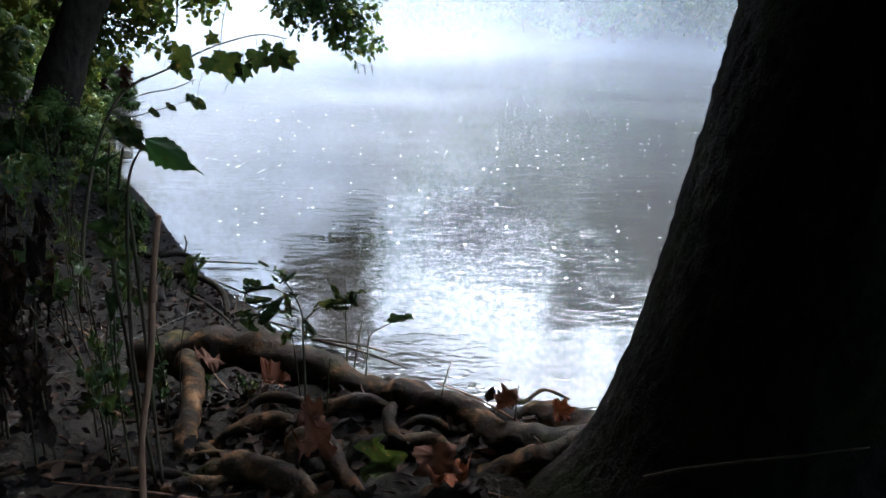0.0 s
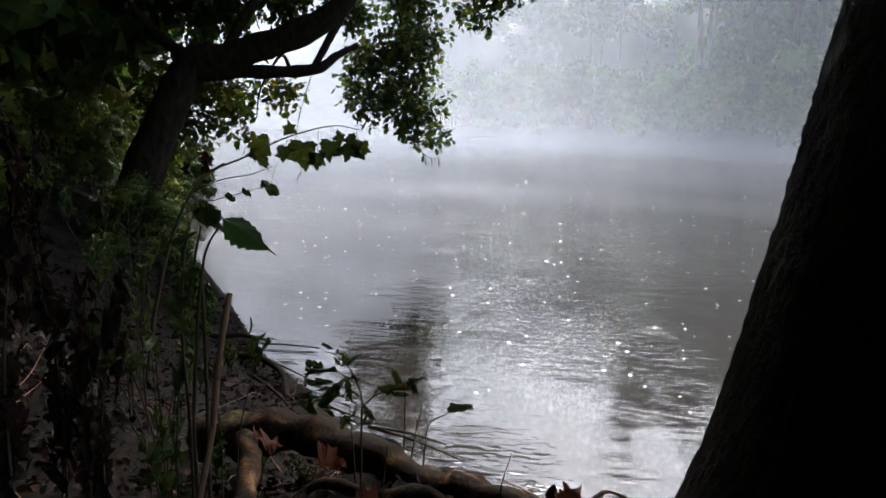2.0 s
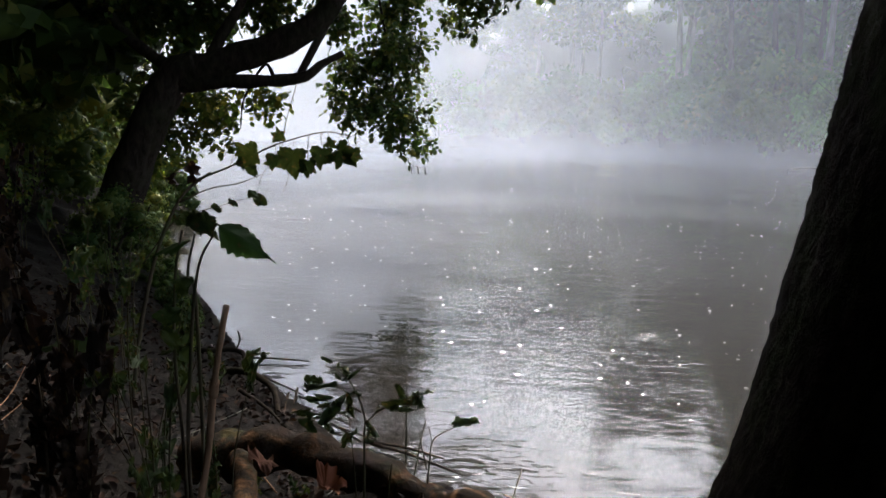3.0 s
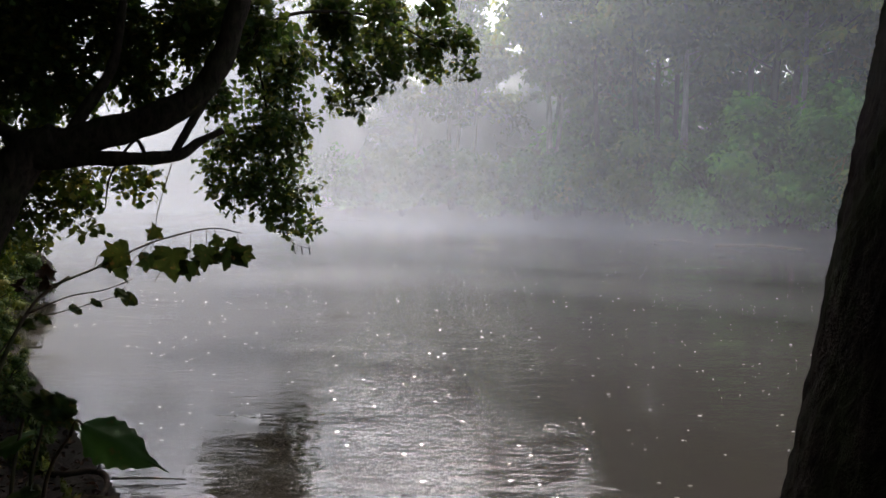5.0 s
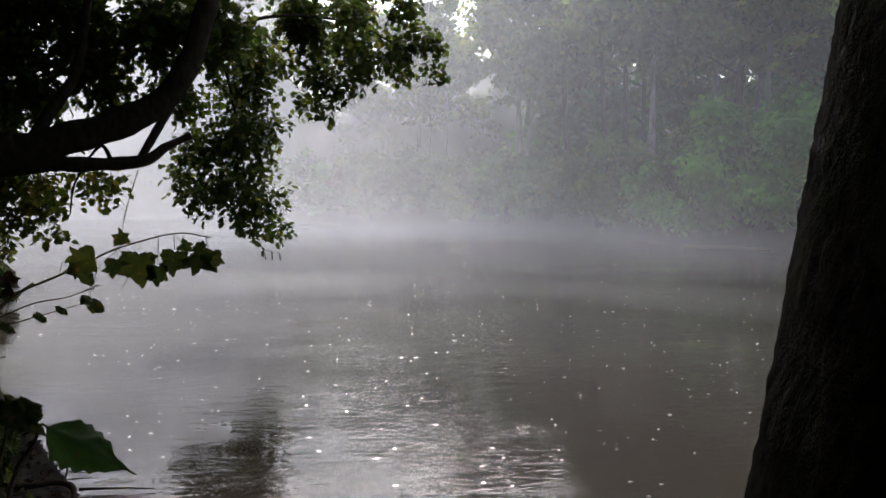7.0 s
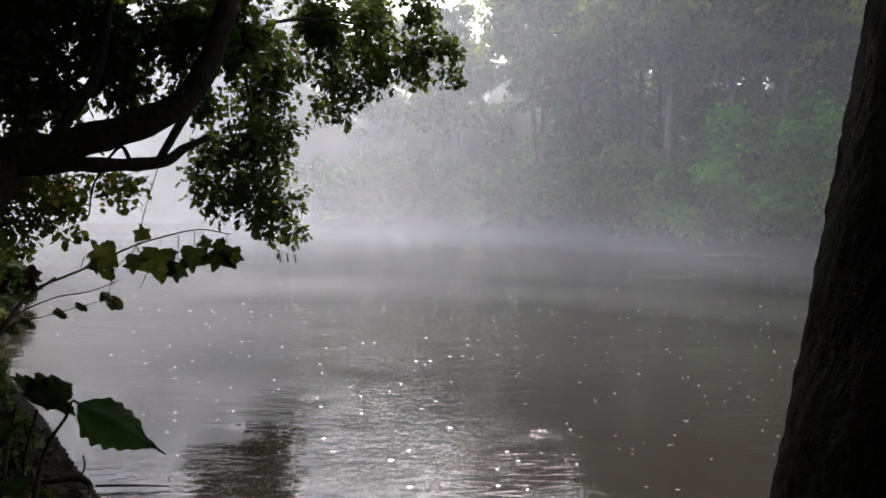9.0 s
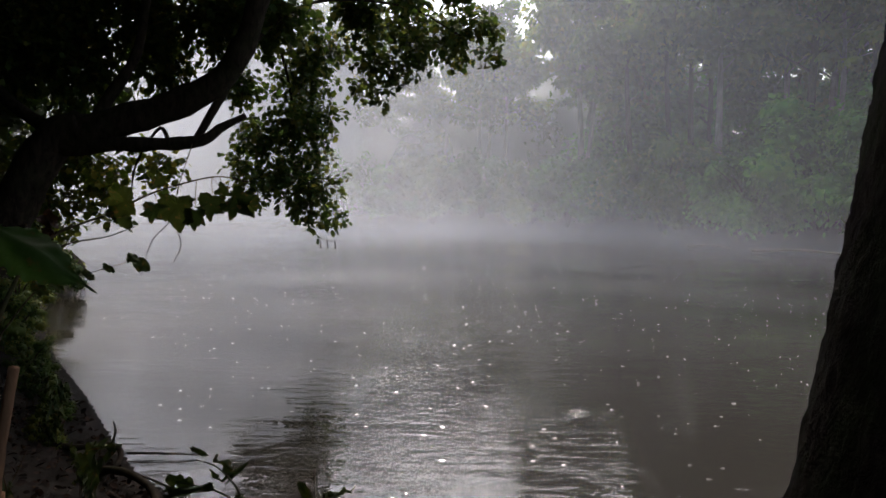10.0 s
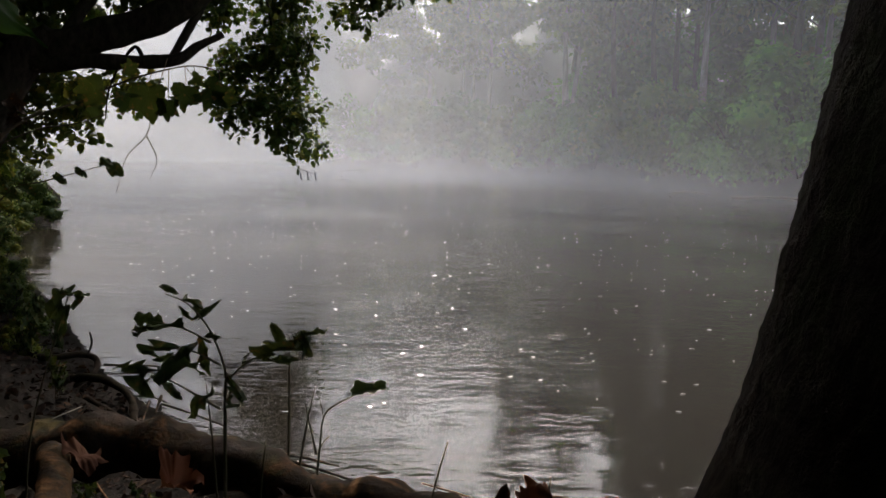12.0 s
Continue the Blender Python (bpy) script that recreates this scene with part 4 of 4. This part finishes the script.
def build_seedlings():
    one = thing("seedling", "small ragged-leaved seedling growing beside a root", "seedling", "seedlings on the bank")
    part("stem", tube([(-0.09, 2.0, 0.74), (-0.09, 2.0, 0.95), (-0.09, 2.0, 1.08), (-0.09, 2.0, 1.15), (-0.12, 1.99, 1.24), (-0.16, 1.97, 1.30), (-0.20, 1.95, 1.325)], 0.0045, 0.0012, 26, 6, 0.06, 30), STEM, one)
    shoots = ([(-0.09, 2.0, 1.12), (-0.04, 2.0, 1.17), (0.01, 2.0, 1.19), (0.08, 2.0, 1.235)], [(-0.10, 2.0, 1.06), (-0.20, 2.0, 1.12), (-0.27, 2.0, 1.15)],
              [(-0.12, 2.0, 1.21), (-0.18, 2.0, 1.24), (-0.25, 2.0, 1.255)], [(-0.10, 2.0, 1.16), (-0.16, 2.0, 1.19), (-0.23, 2.0, 1.195)])
    for line in shoots:
        part("shoot", tube(line, 0.003, 0.001, 14, 5, 0.06, 30), STEM, one)
    rs = np.random.default_rng(71)
    tips = ((-0.20, 1.32, -0.6, 0.3, 0.035), (-0.165, 1.30, 0.3, -0.3, 0.05), (-0.14, 1.27, 0.4, 0.4, 0.04), (-0.24, 1.255, -0.9, 0.2, 0.05), (-0.20, 1.25, -0.9, -0.1, 0.085), (-0.22, 1.195, -0.9, -0.2, 0.07),
            (-0.17, 1.19, -0.6, -0.7, 0.10), (-0.14, 1.19, 0.2, -0.8, 0.06), (-0.12, 1.23, 0.5, 0.0, 0.04), (-0.25, 1.145, -0.5, -0.7, 0.06), (-0.21, 1.12, 0.4, -0.4, 0.05), (0.0, 1.19, 0.4, 0.3, 0.075),
            (0.03, 1.205, -0.2, 0.4, 0.06), (0.06, 1.22, 0.3, 0.5, 0.055), (0.075, 1.235, 0.7, 0.1, 0.06), (0.08, 1.23, 0.3, -0.8, 0.055), (-0.05, 1.165, 0.3, 0.7, 0.03), (-0.27, 1.15, -0.7, 0.3, 0.05),
            (-0.12, 1.10, -0.7, -0.4, 0.06), (-0.07, 1.12, 0.5, -0.5, 0.05))
    for k, (x, z, tx, tz, size) in enumerate(tips):
        lobed(one, (x, 2.0 + rs.normal(0, 0.02), z), (tx, rs.normal(-0.2, 0.3), tz), (rs.normal(0, 0.4), -1, rs.normal(0.5, 0.4)), size * 0.92, WORN, 30 + k, "", 0.30, 0.6, 0.7, 1.3, True)
        if k % 2:
            lobed(one, (x + rs.normal(0, 0.02), 2.0 + rs.normal(0, 0.02), z - 0.02), (rs.normal(tx, 0.4), rs.normal(-0.2, 0.4), tz - 0.3), (rs.normal(0, 0.5), -1, rs.normal(0.3, 0.5)), size * 0.6, WORN, 50 + k, "", 0.3, 0.8, 0.7, 1.4, True)
    two = thing("seedling", "bare forked seedling with one ragged leaf", "seedling", "seedlings on the bank")
    for line, r in (([(0.08, 2.3, 0.70), (0.085, 2.3, 0.80), (0.09, 2.3, 0.86), (0.10, 2.3, 0.94), (0.15, 2.3, 0.98), (0.21, 2.32, 1.0)], 0.004), ([(0.08, 2.3, 0.83), (0.06, 2.3, 0.92), (0.05, 2.3, 0.97)], 0.0025), ([(0.087, 2.3, 0.84), (0.10, 2.29, 0.87), (0.115, 2.29, 0.885)], 0.002),
                    ([(0.098, 2.3, 0.93), (0.09, 2.3, 0.97), (0.085, 2.3, 0.99)], 0.002)):
        part("stem", tube(line, r, 0.0012, 18, 5, 0.06, 30), STEM, two)
    lobed(two, (0.19, 2.32, 1.0), (0.9, 0.1, 0.1), (0.1, -0.75, 0.6), 0.075, WORN, 60, "", 0.36, 0.2, 0.6, 0.9, True)
    for k, (x, y, h, lean) in enumerate(((-0.03, 2.05, 0.22, 0.02), (0.36, 2.1, 0.2, 0.05), (-0.15, 2.2, 0.3, -0.03), (0.02, 2.35, 0.25, 0.05), (-0.02, 2.5, 0.35, 0.0), (0.63, 2.0, 0.16, 0.01))):
        tw = thing("twig", "bare upright twig in the bank", "twig", "bare twigs")
        part("shaft", tube([(x, y, 0.7), (x + lean * 0.5, y, 0.75 + h * 0.5), (x + lean, y, 0.75 + h)], 0.0035, 0.0015, 10, 5, 0.1, 40), STEM, tw)


def weed(label, seed, height, material, size, n, droop=0.8):
    rs = np.random.default_rng(seed)
    ob = thing("weed", label, "weed", "bank weeds")
    for s in range(3):
        a = rs.uniform(0, 2 * math.pi)
        lean = rs.uniform(0.05, 0.25) * height
        h = height * rs.uniform(0.7, 1.0)
        line = [(0.04 * math.cos(a), 0.04 * math.sin(a), -0.05), (0.3 * lean * math.cos(a), 0.3 * lean * math.sin(a), h * 0.5), (lean * math.cos(a), lean * math.sin(a), h)]
        part("stem", tube(line, 0.0036, 0.0013, 16, 5, 0.08, 20), STEM, ob)
        pts = spline(line, 40)
        for k in range(n):
            p = pts[int(rs.integers(12, 40))]
            b = rs.uniform(0, 2 * math.pi)
            geo = lobed_leaf(size * rs.uniform(0.6, 1.2), droop, 0.4, 0.9, seed + k, 0.36, True)
            part("leaf", moved(geo, aimed(p, (math.cos(b), math.sin(b), -0.5 - 0.4 * droop), (rs.normal(0, 0.3), rs.normal(0, 0.3), 1))), material, ob)
    return ob


def build_weeds():
    rs = np.random.default_rng(81)
    kinds = [weed("thin green weed on the shaded bank", 82, 0.85, WORN, 0.07, 4), weed("withered brown weed with curled dead leaves", 83, 0.75, LITTER, 0.075, 10, 1.2), weed("low green weed on muddy bank", 84, 0.45, WORN, 0.08, 5)]
    spots = [(-0.85, 1.7, 1, 1.25), (-1.05, 1.9, 1, 1.15), (-0.95, 2.3, 0, 1.1), (-0.75, 1.95, 0, 1.1), (-1.4, 3.0, 0, 1.3), (-1.9, 4.0, 0, 1.2),
             (-2.4, 4.4, 0, 1.4), (-2.6, 5.2, 0, 1.2), (-3.0, 5.8, 0, 1.0), (-3.3, 6.6, 0, 0.9), (-3.6, 7.3, 2, 1.0), (-3.2, 7.2, 2, 0.9), (-2.8, 6.4, 2, 1.0), (-2.4, 6.0, 2, 1.2), (-2.2, 5.5, 2, 1.0), (-1.6, 4.6, 2, 0.8), (-0.5, 2.72, 2, 0.45),
             (-0.75, 2.85, 2, 0.5), (-0.6, 1.7, 0, 1.0), (-0.55, 2.0, 0, 0.9), (-1.0, 1.5, 1, 1.3), (-1.3, 1.7, 1, 1.4), (-2.9, 4.4, 1, 1.5), (-3.6, 5.2, 0, 1.3), (-4.2, 6.4, 0, 1.1), (-0.15, 2.6, 2, 0.5), (-4.6, 7.4, 0, 0.9), (-4.9, 9.9, 2, 1.2), (-5.4, 10.9, 0, 1.0)]
    first = set()
    for x, y, k, size in spots:
        if k in first:
            placed(kinds[k], x, y, rs.uniform(0, 360), size)
        else:
            first.add(k)
            sited(kinds[k], x, y, rs.uniform(0, 360), size)


def build_fallen():
    rs = np.random.default_rng(91)
    kinds = ((0.02, 1.66, 0.85, 0.13, RUST, "curled rust-red fallen leaf between roots", (-0.2, -0.2, 0.8), (0.1, -1, 0.2)), (0.17, 1.68, 0.80, 0.14, WORN, "fresh green fallen leaf among roots", (0.5, -0.25, 0.35), (0, -0.7, 0.7)),
             (0.36, 1.72, 0.86, 0.15, RUST, "dark red fallen leaf on a root", (0.1, -0.5, -0.7), (0.1, -0.8, 0.5)), (0.60, 1.99, 0.82, 0.10, RUST, "rust-red fallen leaf on a root", (-0.1, 0.1, 0.9), (0.2, -1, 0.3)),
             (0.76, 2.02, 0.80, 0.09, RUST, "dull red fallen leaf on wet roots", (0.8, 0, 0.1), (0, -0.8, 0.6)), (-0.30, 2.2, 0.79, 0.12, RUST, "brown fallen leaf on mud", (0.8, 0.3, 0), (0.1, -0.3, 1)),
             (-0.55, 2.3, 0.80, 0.12, RUST, "brown fallen leaf on mud", (0.3, 0.8, 0.1), (0.2, -0.3, 1)), (-0.1, 1.95, 0.79, 0.11, RUST, "brown fallen leaf between roots", (0.9, -0.2, 0.1), (0, -0.4, 1)), (0.45, 1.62, 0.79, 0.13, RUST, "brown fallen leaf by the trunk", (-0.5, 0.5, 0.1), (0, -0.4, 1)))
    for k, (x, y, z, size, m, label, tip, face) in enumerate(kinds):
        ob = part("fallen_leaf", moved(lobed_leaf(size, 0.5, 0.5, 0.8, 200 + k), aimed((x, y, z), tip, face)), m)
        tagged(ob, label, "leaf", "fallen leaves")
    crisp = (np.array([(0, 0, 0), (.3, .28, .12), (.75, .22, .1), (1, 0, -.06), (.7, -.24, .12), (.3, -.3, .06), (.5, 0, -.02)]), [(0, 6, 1), (1, 6, 2), (2, 6, 3), (3, 6, 4), (4, 6, 5), (5, 6, 0)])
    at = []
    while len(at) < 6200:
        x, y = (rs.uniform(-2.6, 1.0), rs.uniform(1.1, 3.4)) if len(at) < 2600 else (rs.uniform(-3.4, -0.3), rs.uniform(3, 7)) if len(at) < 4800 else (rs.uniform(-5.5, 4.5), rs.uniform(-4, 8))
        d = float(inland(np.array([x]), np.array([y]), SHORE)[0])
        if d > 0.1 and rs.uniform() < (1.0 if y < 3 else 0.45):
            at.append((x, y, ground_z(x, y) + rs.uniform(0.0, 0.05)))
    way = np.column_stack([rs.normal(0, 1, len(at)), rs.normal(0, 1, len(at)), rs.normal(0, 0.12, len(at))])
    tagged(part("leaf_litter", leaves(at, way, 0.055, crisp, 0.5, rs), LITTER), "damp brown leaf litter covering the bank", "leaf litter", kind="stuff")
    for k in range(26):
        x, y = rs.uniform(-2.2, 0.9), rs.uniform(1.3, 3.6)
        if float(inland(np.array([x]), np.array([y]), SHORE)[0]) < 0.3:
            continue
        a, n = rs.uniform(0, math.pi), rs.uniform(0.15, 0.5)
        z = ground_z(x, y) + 0.03
        tw = thing("fallen_twig", "thin broken twig lying in leaf litter", "twig", "fallen twigs")
        part("shaft", tube([(x, y, z), (x + n * 0.5 * math.cos(a), y + n * 0.5 * math.sin(a), z + 0.03), (x + n * math.cos(a), y + n * math.sin(a), z + rs.uniform(0, 0.12))], 0.004, 0.0015, 8, 5, 0.2, 30), STALK if k % 3 else FAR_BARK, tw)


def build_shore_bits():
    drift = thing("driftwood", "dark wet driftwood branch hooked at the water's edge", "driftwood")
    for line, r0, r1 in (([(-2.2, 5.6, 0.1), (-2.02, 5.51, 0.13), (-1.85, 5.52, 0.15), (-1.72, 5.44, 0.14), (-1.66, 5.25, 0.11), (-1.74, 5.1, 0.06), (-1.85, 5.08, 0.03)], 0.024, 0.016), ([(-1.75, 5.15, 0.1), (-1.59, 5.07, 0.13), (-1.42, 4.93, 0.14), (-1.25, 4.74, 0.12), (-1.15, 4.5, 0.06), (-1.1, 4.4, 0.01)], 0.028, 0.02),
                         ([(-1.8, 5.5, 0.15), (-1.77, 5.5, 0.24), (-1.79, 5.52, 0.31)], 0.010, 0.005), ([(-1.5, 4.7, 0.14), (-1.2, 4.45, 0.10), (-0.95, 4.2, 0.03)], 0.014, 0.008)):
        part("branch", tube(line, r0, r1, 30, 9, 0.15, 12), LIMB, drift)
    rs = np.random.default_rng(101)
    for k in range(9):
        s = rs.uniform(0, 1)
        x, y = -2.1 + 1.9 * s, 6.0 - 2.2 * s + rs.normal(0, 0.08)
        n, a = rs.uniform(0.25, 0.7), rs.normal(-0.75, 0.35)
        ob = thing("bank_root", "thin exposed root on wet mud at the waterline", "root", "waterline roots")
        z0, z1 = max(0.02, ground_z(x, y)), max(0.02, ground_z(x + n * math.cos(a), y + n * math.sin(a)))
        part("strand", tube([(x, y, z0 + 0.01), (x + n * 0.5 * math.cos(a), y + n * 0.5 * math.sin(a), (z0 + z1) / 2 + rs.uniform(0.0, 0.025)), (x + n * math.cos(a), y + n * math.sin(a), z1)], rs.uniform(0.006, 0.013), 0.004, 16, 7, 0.2, 14), ROOT, ob)
    rock = thing("mud_bank_stump", "dark rotten stump lying at the far end of the bank", "stump")
    part("body", tube([(-8.6, 17.4, 0.1), (-8.0, 17.2, 0.3), (-7.4, 17.0, 0.25), (-7.1, 16.9, 0.05)], 0.4, 0.25, 24, 14, 0.35, 2.2), LIMB, rock)
    for (x, y, n, a, r, label) in ((-3.0, 46.0, 2.6, 0.1, 0.09, "pale fallen branch at the far waterline"), (14.2, 30.3, 3.4, -0.55, 0.12, "pale log lying at the far waterline"), (12.4, 32.6, 1.8, -0.7, 0.08, "short pale log at the far waterline")):
        log = thing("log", label, "log", "far bank logs")
        part("trunk", tube([(x, y, 0.08), (x + n * 0.5 * math.cos(a), y + n * 0.5 * math.sin(a), 0.2), (x + n * math.cos(a), y + n * math.sin(a), 0.12)], r * 0.7, r * 0.35, 14, 8, 0.15, 2), STEM, log)
    stake = thing("stake", "thin pale stake standing at the far waterline", "stake")
    part("shaft", tube([(4.97, 46.3, -0.1), (4.98, 46.3, 0.3), (4.99, 46.3, 0.62)], 0.035, 0.028, 8, 7, 0.06, 4), FAR_BARK, stake)
    leant = thing("fallen_twig", "thin dead twig caught across the trunk's foot", "twig", "fallen twigs")
    part("shaft", tube([(0.80, 1.03, 1.23), (0.848, 0.98, 1.283), (0.909, 0.90, 1.354), (0.986, 0.84, 1.41), (1.083, 0.79, 1.464)], 0.004, 0.002, 18, 6, 0.3, 30), STEM, leant)
    bar = thing("low_branch", "drooping leafy twig low over the bank", "twig")
    part("twig", tube([(-2.3, 5.0, 0.95), (-2.03, 5.0, 1.29), (-1.83, 5.0, 1.36), (-1.60, 5.0, 1.43), (-1.44, 5.0, 1.48)], 0.006, 0.002, 18, 5, 0.1, 20), STEM, bar)
    for k, (x, z, size) in enumerate(((-1.46, 1.48, 0.12), (-1.62, 1.43, 0.06), (-1.75, 1.39, 0.07), (-1.95, 1.33, 0.08), (-2.05, 1.3, 0.1))):
        lobed(bar, (x, 5.0, z), (0.7, 0, -0.4), (0, -0.9, 0.5), size, WORN, 300 + k, "", 0.5, 0.5, 0.4, 0.9, True)
    hung = thing("hanging_twig", "bare forked twig hanging over the water", "twig", "hanging twigs")
    for line in ([(-1.60, 7.4, 2.4), (-1.64, 7.1, 2.0), (-1.67, 7.0, 1.72), (-1.84, 7.0, 1.52), (-1.93, 7.0, 1.21)], [(-1.67, 7.0, 1.70), (-1.59, 7.0, 1.51), (-1.65, 7.0, 1.34)]):
        part("strand", tube(line, 0.005, 0.003, 22, 5, 0.1, 20), STEM, hung)
    hung.matrix_basis = pivot @ pose(0, 0, 0, -0.4, 0, 1.5) @ pivot.inverted()
    two = thing("hanging_twig", "bare twig with seed tags below the crown", "twig", "hanging twigs")
    part("strand", tube([(-1.30, 12.3, 1.90), (-1.34, 12.1, 1.48), (-1.20, 12.1, 1.26), (-0.95, 12.1, 1.18)], 0.006, 0.004, 18, 5, 0.1, 20), STEM, two)
    for x in (-1.20, -1.09, -0.97):
        part("tag", tube([(x, 12.1, 1.23), (x + 0.01, 12.1, 1.16), (x + 0.02, 12.1, 1.09)], 0.006, 0.012, 5, 5, 0.2, 20), STEM, two)


def build_flecks():
    """Foam flecks that drift on the river, and rings from falling drops."""
    rs = np.random.default_rng(111)
    verts, faces = [], []
    while len(verts) < 640 * 8:
        y = rs.uniform(4.5, 30) if rs.uniform() < 0.7 else rs.uniform(6, 16)
        x = rs.uniform(-0.5, 0.75) * y
        if float(inland(np.array([x]), np.array([y]), SHORE)[0]) > -0.5 or float(inland(np.array([x]), np.array([y]), FAR_SHORE)[0]) < 2:
            continue
        r, n, b = rs.uniform(0.0035, 0.008) * (1 + y * 0.035) * (1.5 if rs.uniform() < 0.1 else 1.0), 7, len(verts)
        flat = rs.uniform(0.3, 0.9)
        for k in range(n):
            a = 2 * math.pi * k / n
            verts.append((x + r * math.cos(a) * rs.uniform(0.8, 1.3) * (2.2 if flat < 0.6 else 1.3), y + r * flat * math.sin(a), 0.005))
        verts.append((x, y, 0.005 + r * 0.2))
        faces += [(b + n, b + k, b + (k + 1) % n) for k in range(n)]
    foam, n, l, b = material("foam", 0.6, 0.3)
    l.new(ramp(n, l, grain(n, l, 60), [(0.3, (0.5, 0.5, 0.48)), (0.7, (0.75, 0.75, 0.72))]), b.inputs["Base Color"])
    tagged(part("foam_flecks", (verts, faces), foam), "small white foam flecks drifting on the river", "foam", kind="stuff")


def build_rings():
    """Low circular ripples from falling drops."""
    for x, y, radii in ((1.77, 6.9, (0.05, 0.085, 0.12)), (0.18, 7.7, (0.30, 0.38)), (-1.2, 5.9, (0.06, 0.11))):
        verts, faces, n = [], [], 72
        for r in radii:
            b = len(verts)
            for k in range(n):
                a = 2 * math.pi * k / n
                for dr, h in ((-0.014, -0.004), (-0.006, 0.0006), (0, 0.0011), (0.006, 0.0006), (0.014, -0.004)):
                    verts.append((x + (r + dr) * math.cos(a), y + (r + dr) * math.sin(a), h))
            for k in range(n):
                for q in range(4):
                    c, d = b + k * 5 + q, b + ((k + 1) % n) * 5 + q
                    faces.append((c, d, d + 1, c + 1))
        tagged(part("ripple_ring", (verts, faces), WATER), "faint circular ripple spreading on calm water", "ripple", "ripple rings", kind="stuff")


build_rings()
build_sapling()
build_near_plant()
build_stalk()
build_seedlings()
build_weeds()
build_fallen()
build_shore_bits()
build_flecks()
